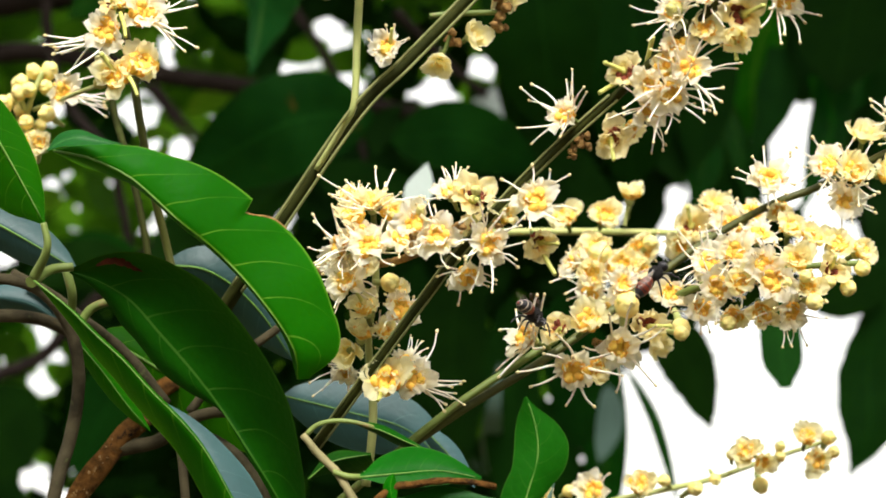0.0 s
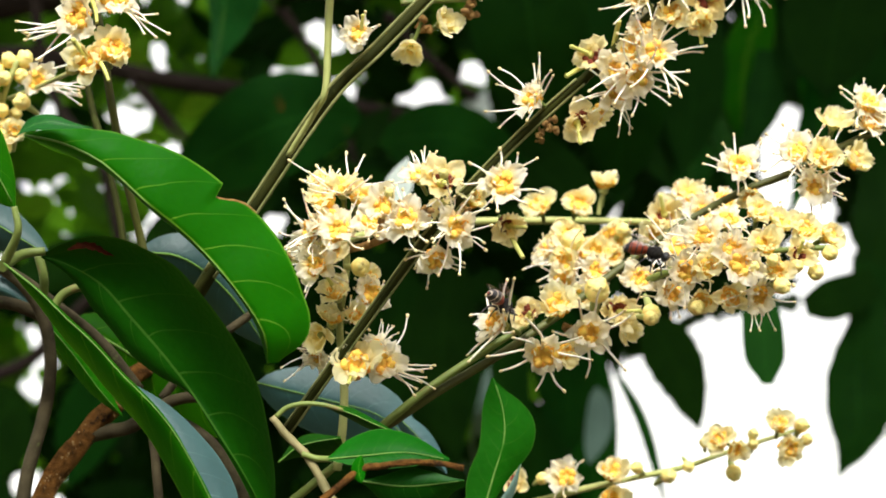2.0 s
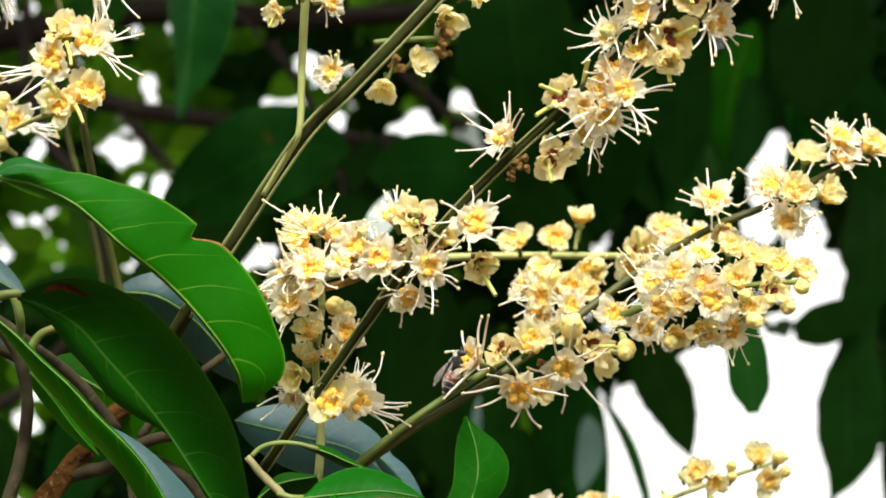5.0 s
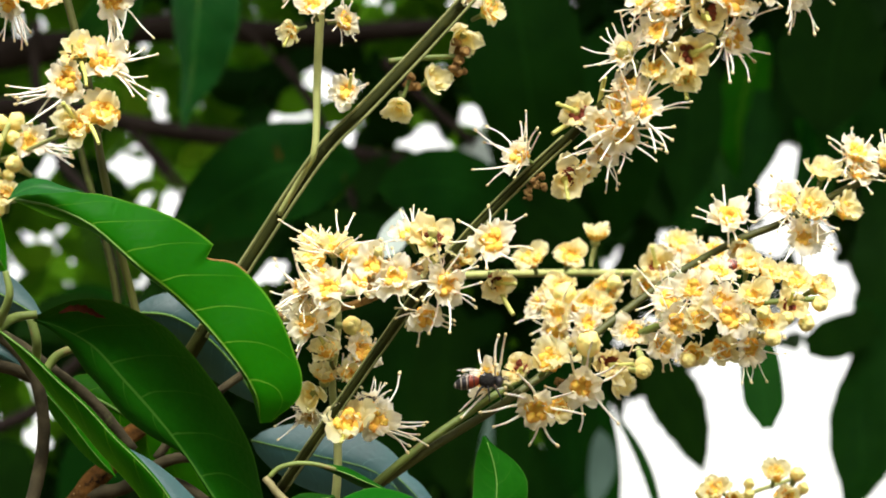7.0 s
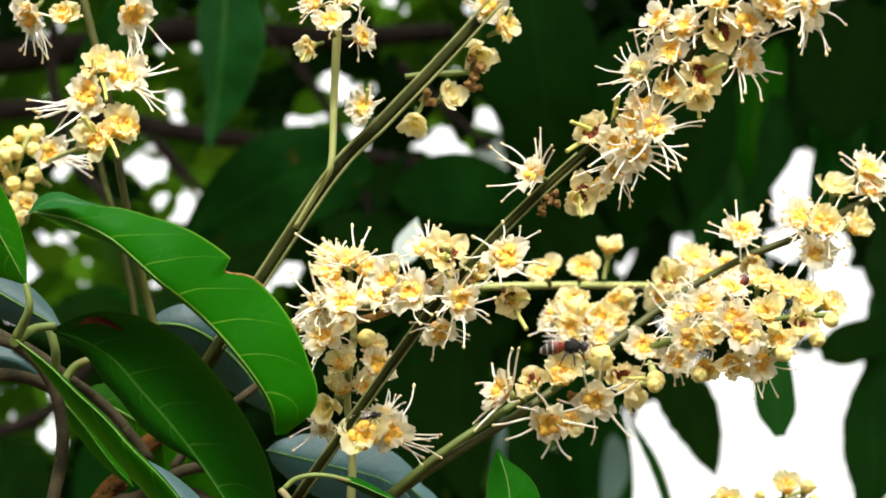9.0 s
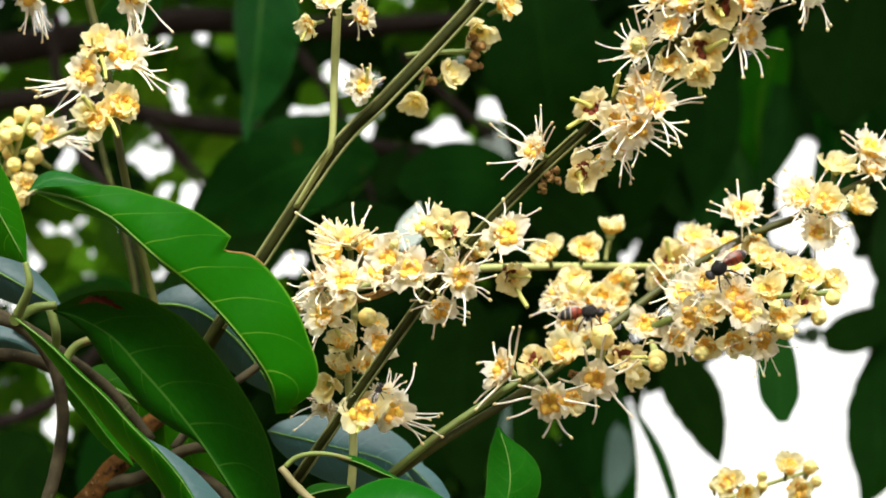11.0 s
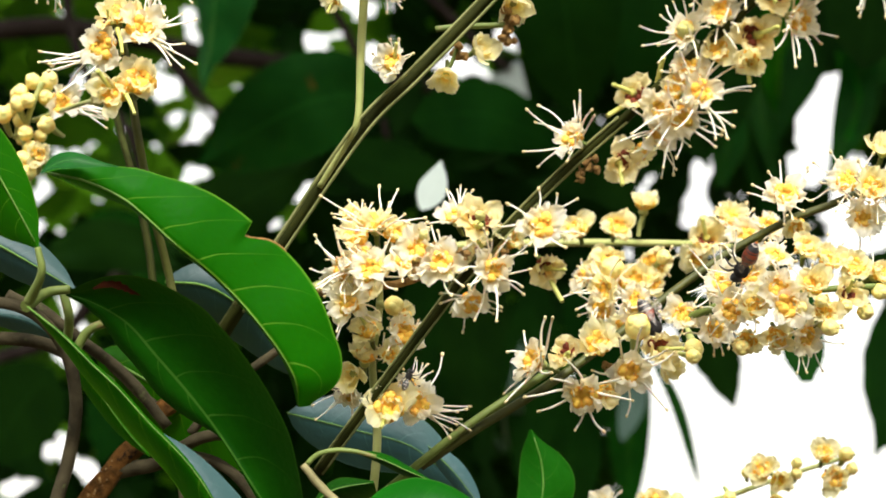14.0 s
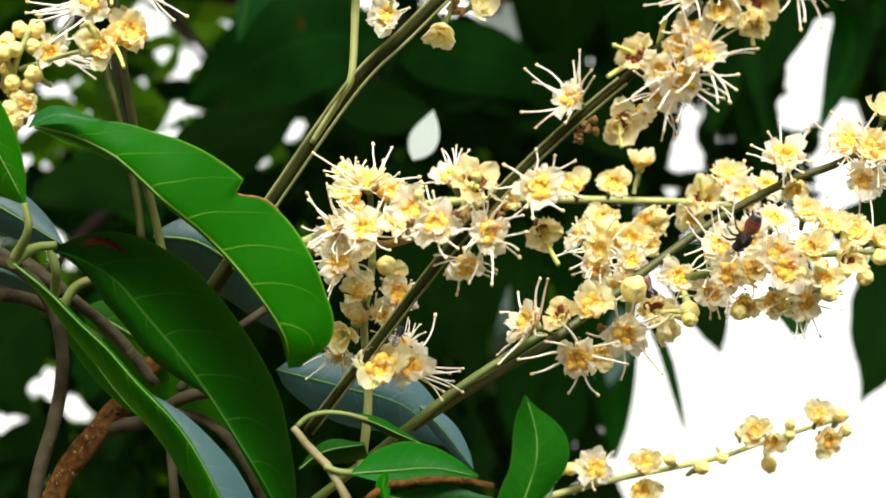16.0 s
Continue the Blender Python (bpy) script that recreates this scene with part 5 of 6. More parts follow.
fl(b, (0.0697, 0.3588, 1.6801), (0.7, -0.65, -0.4), "open", "long", 1.0)
fl(b, (0.0611, 0.3622, 1.6736), (0.0, -0.6, -0.8), "yellow", None, 0.95, pistil=True)
fl(b, (0.0600, 0.3595, 1.6864), (-0.6, -0.7, 0.3), "open", "full", 1.0)
fl(b, (0.0706, 0.3556, 1.6855), (0.3, -0.9, 0.2), "open", "short", 1.05)
fl(b, (0.0541, 0.3592, 1.6876), (-0.7, -0.6, 0.4), "open", "full", 0.9)
fl(b, (0.0654, 0.3546, 1.6901), (-0.2, -0.9, 0.4), "yellow", "full", 1.0)
fl(b, (0.0756, 0.3530, 1.6882), (0.4, -0.8, 0.1), "open", "short", 1.0)
fl(b, (0.0827, 0.3509, 1.6885), (0.6, -0.5, -0.6), "open", "long", 1.0)
fl(b, (0.0741, 0.3498, 1.6937), C, "open", "full", 1.0)
# the crowded middle of the stalk
fl(b, (0.0198, 0.3833, 1.6419), (0.1, -0.98, 0.1), "open", "full", 1.08)
fl(b, (0.0207, 0.3908, 1.6351), (0.2, -0.7, -0.5), "old", None, 0.95, pistil=True)
stalk(b, [(0.0220, 0.3914, 1.6327), (0.0231, 0.3899, 1.6298), (0.0246, 0.3885, 1.6268)], 0.0006, 0.0005, PISTIL, "pistil", 7)
fl(b, (0.0067, 0.3851, 1.6427), (0.05, -0.9, 0.4), "old", None, 1.1, pistil=True)
fl(b, (0.0020, 0.3869, 1.6438), (-0.4, -0.6, 0.7), "open", "fan", 0.82)
fl(b, (0.0091, 0.3851, 1.6332), (0.35, -0.85, -0.3), "open", "long", 1.0)
fl(b, (0.0051, 0.3883, 1.6276), (0.0, -0.7, -0.7), "open", "full", 0.9)
fl(b, (-0.0011, 0.3849, 1.6344), (-0.2, -0.95, 0.0), "open", "full", 1.05)
fl(b, (-0.0054, 0.3863, 1.6373), (-0.3, -0.9, 0.1), "open", "short", 1.0)

for at, way, kind, tuft, size in (((0.0128, 0.3937, 1.6409), (0.3, -0.8, 0.3), "yellow", None, 0.9), ((0.0077, 0.3941, 1.6391), (0.2, -0.8, -0.3), "old", None, 0.85), ((0.0444, 0.3732, 1.6604), (-0.1, -0.7, -0.6), "open", "long", 0.8), ((0.0547, 0.3661, 1.6746), (0.3, -0.9, 0.2), "yellow", None, 0.95), ((0.0480, 0.3714, 1.6687), (-0.3, -0.9, 0.0), "yellow", None, 0.9)):
    fl(b, at, way, kind, tuft, size)

for at, size in (((-0.0023, 0.3843, 1.6371), 0.5), ((0.0038, 0.3826, 1.6352), 0.6), ((0.0118, 0.3843, 1.6369), 0.5), ((-0.0060, 0.3851, 1.6332), 0.45)):
    wilt(b, at, (0, -0.8, 0.3), size)
for at in ((-0.0048, 0.3836, 1.6402), (0.0007, 0.3834, 1.6316), (0.0071, 0.3789, 1.6434)):
    bud(b, at, (rng.uniform(-0.3, 0.3), -0.8, 0.4), 0.7, True)

c = thing("flower_spray", (-0.0174, 0.4338, 1.5871), "pale flower stalk with a crowded head of cream flowers", "flower spray", "flower sprays")
stalk(c, [(-0.0184, 0.4343, 1.5845), (-0.0170, 0.4321, 1.5951), (-0.0167, 0.4298, 1.6056), (-0.0178, 0.4270, 1.6188), (-0.0159, 0.4203, 1.6313), (-0.0166, 0.4175, 1.6443)], 0.0011, 0.0008, STEM_PALE, "stem", 9, 0.04, 0.05, 30)
stalk(c, [(-0.0308, 0.4316, 1.6360), (-0.0194, 0.4234, 1.6360), (-0.0110, 0.4114, 1.6346), (-0.0031, 0.3991, 1.6350), (0.0039, 0.3908, 1.6351)], 0.0010, 0.0009, WITHER, "stem", 8, 0.0, 0.2, 24)
fl(c, (-0.0163, 0.4089, 1.6464), (-0.1, -0.6, 0.8), "yellow", "long", 1.1)
fl(c, (-0.0196, 0.4093, 1.6445), (-0.4, -0.8, 0.3), "yellow", None, 1.0)
fl(c, (-0.0123, 0.4093, 1.6445), (0.3, -0.8, 0.5), "yellow", "full", 1.0)
fl(c, (-0.0222, 0.4108, 1.6375), (-0.85, -0.45, 0.1), "open", "long", 1.0)
fl(c, (-0.0188, 0.4080, 1.6392), (-0.55, -0.75, 0.3), "open", "fan", 1.0, to=(-1, 0, 0.45))
fl(c, (-0.0166, 0.4030, 1.6358), (-0.2, -0.95, 0.1), "open", "full", 1.0)
fl(c, (-0.0093, 0.4026, 1.6377), (0.1, -0.95, 0.2), "open", "short", 1.0)
fl(c, (-0.0218, 0.4124, 1.6301), (-0.35, -0.9, -0.1), "open", "full", 1.0)
bud(c, (-0.0123, 0.4124, 1.6297), (0.5, -0.8, -0.2), 1.4)
fl(c, (-0.0108, 0.4138, 1.6233), (0.4, -0.9, 0.1), "open", "short", 1.05)
fl(c, (-0.0178, 0.4179, 1.6234), (-0.2, -0.7, 0.5), "yellow", None, 1.0, pistil=True)
fl(c, (-0.0193, 0.4231, 1.6182), (0.1, -0.6, 0.8), "yellow", None, 1.05)
fl(c, (-0.0219, 0.4236, 1.6156), (-0.4, -0.75, -0.4), "cup", None, 1.0)
fl(c, (-0.0230, 0.4324, 1.6128), (-0.3, -0.4, -0.9), "open", "long", 0.8)
fl(c, (-0.0131, 0.4170, 1.6074), (-0.15, -0.97, 0.0), "yellow", None, 1.3)
fl(c, (-0.0075, 0.4200, 1.6080), (0.35, -0.92, 0.05), "open", "fan", 1.12, to=(1, 0, -0.05))
fl(c, (-0.0091, 0.4240, 1.6123), (0.1, -0.7, 0.6), "open", "fan", 0.7, to=(0.2, 0, 1))
stalk(c, [(-0.0139, 0.4140, 1.6054), (-0.0143, 0.4120, 1.6036), (-0.0149, 0.4110, 1.6019)], 0.0006, 0.0004, PISTIL, "pistil", 7)

for at, way, kind, tuft, size in (((-0.0246, 0.4193, 1.6358), (-0.7, -0.6, -0.2), "open", "fan", 0.95), ((-0.0191, 0.4155, 1.6344), (0.0, -0.9, -0.3), "yellow", None, 0.95), ((-0.0146, 0.4228, 1.6195), (0.4, -0.8, 0.1), "yellow", "short", 0.85), ((-0.0112, 0.4208, 1.6287), (0.4, -0.8, -0.3), "yellow", None, 0.85), ((-0.0213, 0.4163, 1.6502), (-0.4, -0.6, 0.6), "yellow", "short", 0.85)):
    fl(c, at, way, kind, tuft, size)

d = thing("flower_spray", (-0.0059, 0.4319, 1.5957), "paired green flower stalks with cream flowers at the fork", "flower spray", "flower sprays")
stalk(d, [(-0.0308, 0.4441, 1.5771), (-0.0169, 0.4377, 1.5877), (-0.0066, 0.4319, 1.5957), (0.0055, 0.4300, 1.6050), (0.0199, 0.4320, 1.6148), (0.0276, 0.4349, 1.6201)], 0.00105, 0.0009, STEM_GREEN, "stem", 12, 0.1, 0.05, 40)
stalk(d, [(-0.0066, 0.4341, 1.5950), (0.0062, 0.4323, 1.6035), (0.0228, 0.4362, 1.6140), (0.0372, 0.4421, 1.6248), (0.0522, 0.4477, 1.6369), (0.0684, 0.4493, 1.6486), (0.0842, 0.4475, 1.6570), (0.0957, 0.4466, 1.6612), (0.1115, 0.4450, 1.6690), (0.1317, 0.4432, 1.6774)], 0.00105, 0.0009, STEM_OLIVE, "stem", 12, 0.1, 0.05, 60)
fl(d, (0.0214, 0.4262, 1.6182), (-0.8, -0.5, 0.3), "open", "ray", 1.1)
fl(d, (0.0276, 0.4228, 1.6195), (-0.3, -0.75, 0.5), "old", None, 1.0)
fl(d, (0.0338, 0.4245, 1.6218), (0.25, -0.85, 0.35), "yellow", None, 1.2)
fl(d, (0.0312, 0.4256, 1.6122), (-0.1, -0.7, -0.65), "open", "ray", 1.15)
fl(d, (0.0356, 0.4290, 1.6126), (0.35, -0.75, -0.45), "yellow", None, 0.95)
fl(d, (0.0414, 0.4284, 1.6178), (0.15, -0.8, -0.5), "open", "ray", 1.15)
fl(d, (0.0486, 0.4314, 1.6228), (0.3, -0.85, -0.1), "old", None, 1.1)
bud(d, (0.0441, 0.4274, 1.6270), (0, -0.8, 0.6), 1.9)
wilt(d, (0.0372, 0.4275, 1.6172), (0.1, -0.8, 0.1), 0.6)
fl(d, (0.0520, 0.4360, 1.6196), (0.5, -0.7, -0.4), "cup", None, 0.95)
bud(d, (0.0589, 0.4423, 1.6241), (0.1, -0.7, -0.7), 1.5)
fl(d, (0.0551, 0.4328, 1.6302), (0.0, -1, 0.1), "open", "short", 1.0)
fl(d, (0.0624, 0.4334, 1.6275), (0.2, -0.95, -0.2), "open", "full", 1.0)
fl(d, (0.0641, 0.4312, 1.6376), (-0.1, -0.95, 0.2), "open", "long", 1.05)
fl(d, (0.0818, 0.4426, 1.6610), (0.0, -0.95, 0.25), "open", "full", 1.15)
fl(d, (0.0850, 0.4478, 1.6556), (0.1, -0.8, -0.5), "yellow", None, 0.9)
fl(d, (0.0970, 0.4419, 1.6645), (-0.2, -0.9, 0.3), "open", "full", 1.1)
fl(d, (0.1018, 0.4383, 1.6621), (0.3, -0.9, 0.1), "yellow", "full", 1.1)
fl(d, (0.0997, 0.4395, 1.6565), (0.1, -0.85, -0.5), "open", "long", 1.05)
fl(d, (0.1099, 0.4422, 1.6631), (0.6, -0.7, 0.0), "yellow", None, 1.0)
fl(d, (0.1069, 0.4441, 1.6732), (0.2, -0.6, 0.7), "cup", None, 1.1)
fl(d, (0.1146, 0.4432, 1.6775), (0.2, -0.8, 0.4), "open", "full", 1.1)
fl(d, (0.1159, 0.4442, 1.6725), (0.1, -0.8, 0.5), "open", "full", 1.0)
fl(d, (0.1230, 0.4436, 1.6753), (0.3, -0.8, 0.4), "yellow", "full", 1.1)

e = thing("flower_spray", (0.0152, 0.4959, 1.6601), "level yellow-green flower stalk set with small cream flowers", "flower spray", "flower sprays")
stalk(e, [(-0.0429, 0.5106, 1.6487), (-0.0232, 0.5050, 1.6559), (-0.0038, 0.5001, 1.6597), (0.0154, 0.4998, 1.6610), (0.0410, 0.4998, 1.6613), (0.0671, 0.5038, 1.6617), (0.0790, 0.5079, 1.6615)], 0.0013, 0.0009, STEM_PALE, "stem", 10, 0.04, 0.05, 40)
fl(e, (0.0345, 0.4914, 1.6623), (-0.2, -0.85, 0.4), "yellow", None, 1.15)
fl(e, (0.0447, 0.4913, 1.6630), (0.1, -0.9, 0.3), "yellow", None, 1.25)
stalk(e, [(0.0514, 0.4994, 1.6629), (0.0518, 0.4988, 1.6660), (0.0525, 0.4983, 1.6683)], 0.0006, 0.0006, STEM_PALE, "stem", 7)
fl(e, (0.0528, 0.4980, 1.6699), (0.05, -0.5, 0.85), "yellow", None, 1.15)
fl(e, (0.0690, 0.4919, 1.6599), (-0.1, -0.9, 0.1), "old", None, 1.2)
fl(e, (0.0753, 0.4909, 1.6645), (0.1, -0.7, 0.6), "yellow", "short", 1.2)
fl(e, (0.0418, 0.4773, 1.6516), (-0.1, -0.9, 0.1), "yellow", None, 1.1)
bud(e, (0.0417, 0.4698, 1.6485), (-0.1, -0.8, 0.3), 2.0)
fl(e, (0.0406, 0.4709, 1.6433), (-0.4, -0.85, -0.1), "yellow", "long", 1.1)
fl(e, (0.0466, 0.4636, 1.6389), (0.1, -0.95, -0.1), "open", "short", 1.05)
fl(e, (0.0528, 0.4773, 1.6516), (0.2, -0.85, -0.4), "yellow", "short", 1.2)
bud(e, (0.0549, 0.4692, 1.6514), (0.2, -0.8, 0.2), 1.2)
fl(e, (0.0360, 0.4783, 1.6471), (-0.7, -0.6, 0.2), "open", "short", 0.9)
fl(e, (0.0481, 0.4704, 1.6455), (0.0, -0.9, 0.1), "yellow", None, 1.0)

for at, way, kind, tuft, size in (((0.0394, 0.4817, 1.6502), (-0.3, -0.9, 0.1), "yellow", None, 1.1), ((0.0448, 0.4743, 1.6463), (0.1, -0.9, 0.0), "open", "short", 1.05), ((0.0399, 0.4718, 1.6389), (-0.3, -0.8, -0.4), "open", "full", 1.0), ((0.0444, 0.4647, 1.6339), (0.0, -0.8, -0.5), "yellow", None, 1.0), ((0.0511, 0.4706, 1.6448), (0.4, -0.8, -0.2), "yellow", None, 0.9), ((0.0660, 0.4965, 1.6573), (0.1, -0.8, -0.4), "yellow", None, 1.0), ((0.0791, 0.4877, 1.6602), (0.1, -0.9, 0.1), "open", "full", 1.1), ((0.0825, 0.4756, 1.6598), (0.2, -0.8, 0.4), "open", "short", 1.05)):
    fl(e, at, way, kind, tuft, size)

g = thing("flower_spray", (0.0617, 0.4164, 1.6305), "crowded spray of cream flowers and round yellow buds", "flower spray", "flower sprays")
stalk(g, [(0.0544, 0.4329, 1.6295), (0.0643, 0.4242, 1.6320), (0.0763, 0.4158, 1.6331), (0.0874, 0.4116, 1.6336), (0.0979, 0.4115, 1.6342)], 0.0010, 0.0007, STEM_GREEN, "stem", 9, 0.0, 0.1, 24)
fl(g, (0.0684, 0.4150, 1.6370), (-0.2, -0.9, 0.2), "open", "full", 1.05)
fl(g, (0.0744, 0.4182, 1.6411), (0.0, -0.85, 0.5), "open", "short", 1.0)
fl(g, (0.0817, 0.4178, 1.6430), (0.0, -0.8, 0.5), "yellow", None, 1.0)
fl(g, (0.0856, 0.4144, 1.6396), (0.2, -0.85, 0.4), "yellow", None, 1.05)
fl(g, (0.0916, 0.4147, 1.6383), (0.2, -0.9, 0.3), "yellow", None, 1.0)
fl(g, (0.0969, 0.4150, 1.6370), (0.5, -0.8, 0.2), "yellow", None, 1.0)
fl(g, (0.0736, 0.4077, 1.6328), (0.0, -0.95, 0.0), "open", "short", 1.0)
fl(g, (0.0687, 0.4105, 1.6294), (-0.2, -0.9, -0.1), "yellow", "short", 1.0)
fl(g, (0.0752, 0.4065, 1.6286), (0.1, -0.95, 0.0), "open", None, 1.05)
fl(g, (0.0807, 0.4076, 1.6334), (0.1, -0.95, 0.2), "yellow", "short", 1.0)
fl(g, (0.0651, 0.4166, 1.6292), (-0.4, -0.85, -0.1), "open", "full", 1.0)
fl(g, (0.0684, 0.4179, 1.6234), (-0.2, -0.8, -0.5), "yellow", None, 0.9)
fl(g, (0.0733, 0.4117, 1.6236), (0.0, -0.8, -0.6), "yellow", None, 0.95)
fl(g, (0.0798, 0.4117, 1.6236), (0.1, -0.8, -0.6), "open", "long", 0.9)
fl(g, (0.0833, 0.4086, 1.6284), (0.2, -0.9, -0.2), "yellow", None, 0.95)
fl(g, (0.0894, 0.4117, 1.6330), (0.3, -0.85, -0.3), "old", None, 0.9)
for at, s_ in (((0.0845, 0.4055, 1.6238), 1.2), ((0.0825, 0.4043, 1.6295), 0.9), ((0.0940, 0.4127, 1.6285), 1.2), ((0.0973, 0.4117, 1.6330), 1.2), ((0.0780, 0.4046, 1.6282), 0.9), ((0.0885, 0.4085, 1.6290), 1.0), ((0.0568, 0.4267, 1.6201), 1.1), ((0.0664, 0.4144, 1.6205), 1.1)):
    bud(g, at, (rng.uniform(-0.3, 0.5), -0.7, rng.uniform(-0.6, 0.1)), s_)

h = thing("flower_spray", (0.0337, 0.5037, 1.5853), "slender arching spray of pale flowers against the sky", "flower spray", "flower sprays")
stalk(h, [(0.0226, 0.5009, 1.5790), (0.0416, 0.5038, 1.5846), (0.0603, 0.5029, 1.5887), (0.0750, 0.5063, 1.5921), (0.0883, 0.5094, 1.5968), (0.1114, 0.5119, 1.6042)], 0.0010, 0.0006, STEM_PALE, "stem", 9, 0.0, 0.1, 30)
fl(h, (0.0412, 0.4991, 1.5878), (-0.3, -0.9, 0.2), "open", "short", 1.12)
fl(h, (0.0539, 0.4987, 1.5893), (0.0, -0.9, 0.3), "yellow", None, 1.12)
fl(h, (0.0536, 0.5000, 1.5835), (0.0, -0.9, -0.2), "yellow", None, 1.12)
fl(h, (0.0837, 0.5009, 1.5983), (-0.1, -0.9, 0.3), "yellow", None, 1.12)
fl(h, (0.0877, 0.5012, 1.5968), (0.2, -0.8, -0.3), "yellow", None, 1.0)
fl(h, (0.1010, 0.5041, 1.6026), (0.0, -0.8, 0.5), "yellow", None, 1.0)
fl(h, (0.1033, 0.5051, 1.5979), (0.1, -0.9, -0.3), "yellow", None, 1.12)
fl(h, (0.0273, 0.4993, 1.5866), (-0.2, -0.9, 0.3), "old", None, 1.0)
for at, s_ in (((0.0606, 0.4983, 1.5911), 1.0), ((0.0752, 0.5023, 1.5918), 0.95), ((0.0798, 0.5009, 1.5983), 0.9), ((0.0884, 0.5066, 1.5905), 1.3), ((0.0939, 0.5044, 1.6010), 0.9), ((0.0939, 0.5050, 1.5982), 0.9), ((0.1081, 0.5079, 1.6038), 1.2), ((0.1097, 0.5087, 1.5999), 1.0), ((0.0344, 0.4990, 1.5882), 1.0), ((0.0697, 0.5028, 1.5892), 1.2)):
    bud(h, at, (rng.uniform(-0.4, 0.4), -0.7, rng.uniform(-0.6, 0.5)), s_ * 1.1)

i_ = thing("flower_spray", (-0.0659, 0.4270, 1.6381), "upright olive flower stalk with a few cream flowers", "flower spray", "flower sprays")
stalk(i_, [(-0.0652, 0.4321, 1.6335), (-0.0670, 0.4304, 1.6416), (-0.0700, 0.4233, 1.6554), (-0.0728, 0.4157, 1.6723), (-0.0748, 0.4127, 1.6862), (-0.0782, 0.4096, 1.7007), (-0.0822, 0.4063, 1.7165)], 0.0010, 0.0010, STEM_OLIVE, "stem", 11, 0.1, 0.05, 40)
stalk(i_, [(-0.0967, 0.5000, 1.7067), (-0.0935, 0.5000, 1.6935), (-0.0885, 0.5000, 1.6772), (-0.0845, 0.5000, 1.6612), (-0.0825, 0.5000, 1.6484)], 0.0009, 0.0010, STEM_DARK, "stem", 9, 0.1, 0.05, 30)
fl(i_, (-0.0777, 0.4035, 1.6873), (-0.30, -0.92, -0.15), "open", "fan", 1.22, to=(-1, 0, -0.35))
fl(i_, (-0.0759, 0.4040, 1.6941), (-0.1, -0.85, 0.35), "yellow", None, 1.15)
fl(i_, (-0.0767, 0.4005, 1.6927), (-0.5, -0.7, 0.2), "old", None, 0.6)
fl(i_, (-0.0706, 0.4035, 1.6914), (0.35, -0.92, 0.10), "open", "fan", 1.22, to=(1, 0, 0.15))
fl(i_, (-0.0726, 0.4060, 1.6948), (0.15, -0.9, 0.45), "yellow", None, 1.05)
fl(i_, (-0.0757, 0.4055, 1.6771), (-0.25, -0.95, -0.1), "yellow", None, 1.25, pistil=True)
fl(i_, (-0.0707, 0.4055, 1.6793), (0.25, -0.92, 0.2), "yellow", None, 1.35)
stalk(i_, [(-0.0730, 0.4020, 1.6766), (-0.0714, 0.4000, 1.6738), (-0.0701, 0.3990, 1.6708)], 0.0006, 0.0004, PISTIL, "pistil", 7)
stalk(i_, [(-0.0752, 0.4010, 1.6914), (-0.0739, 0.3990, 1.6880), (-0.0732, 0.3980, 1.6846)], 0.0006, 0.0004, PISTIL, "pistil", 7)
bud(i_, (-0.0811, 0.4105, 1.6773), (-0.7, -0.5, 0), 0.9, True)
fl(i_, (-0.0931, 0.4036, 1.7097), (-0.3, -0.6, -0.7), "open", "fan", 1.1, to=(0.1, 0, -1))
fl(i_, (-0.0696, 0.4038, 1.7088), (0.5, -0.7, -0.5), "open", "fan", 1.1, to=(0.3, 0, -1))
fl(i_, (-0.0850, 0.4039, 1.7083), C, "yellow", None, 0.9)

j = thing("flower_spray", (-0.1119, 0.4729, 1.6725), "pale bud spray with one open flower", "flower spray", "flower sprays")
stalk(j, [(-0.1129, 0.4771, 1.6720), (-0.1121, 0.4690, 1.6809), (-0.1113, 0.4660, 1.6855), (-0.1094, 0.4630, 1.6898), (-0.1066, 0.4616, 1.6966)], 0.0009, 0.0007, STEM_PALE, "stem", 8, 0, 0.1)
stalk(j, [(-0.1104, 0.4695, 1.6882), (-0.1026, 0.4614, 1.6881), (-0.0911, 0.4415, 1.6851), (-0.0831, 0.4221, 1.6806)], 0.0006, 0.0006, STEM_PALE, "stem", 8, 0, 0.1)
fl(j, (-0.1019, 0.4609, 1.6903), (0.45, -0.85, -0.1), "open", "fan", 1.15, to=(1, 0, -0.2))
for at, s_ in (((-0.1094, 0.4636, 1.6969), 0.95), ((-0.1053, 0.4635, 1.6971), 1.05), ((-0.1130, 0.4643, 1.6937), 1.1), ((-0.1125, 0.4609, 1.6901), 0.9), ((-0.1101, 0.4607, 1.6910), 0.9), ((-0.1050, 0.4621, 1.6849), 1.0), ((-0.1100, 0.4672, 1.6801), 0.9), ((-0.1084, 0.4675, 1.6786), 0.95), ((-0.1104, 0.4682, 1.6750), 0.85), ((-0.1130, 0.4657, 1.6870), 0.8), ((-0.1174, 0.4654, 1.6884), 1.0), ((-0.1165, 0.4690, 1.6907), 0.8), ((-0.1086, 0.4704, 1.6841), 0.8), ((-0.1135, 0.4706, 1.6832), 0.7), ((-0.1101, 0.4717, 1.6782), 0.7)):
    bud(j, at, (rng.uniform(-0.5, 0.5), -0.7, rng.uniform(-0.2, 0.7)), s_ * 1.4)
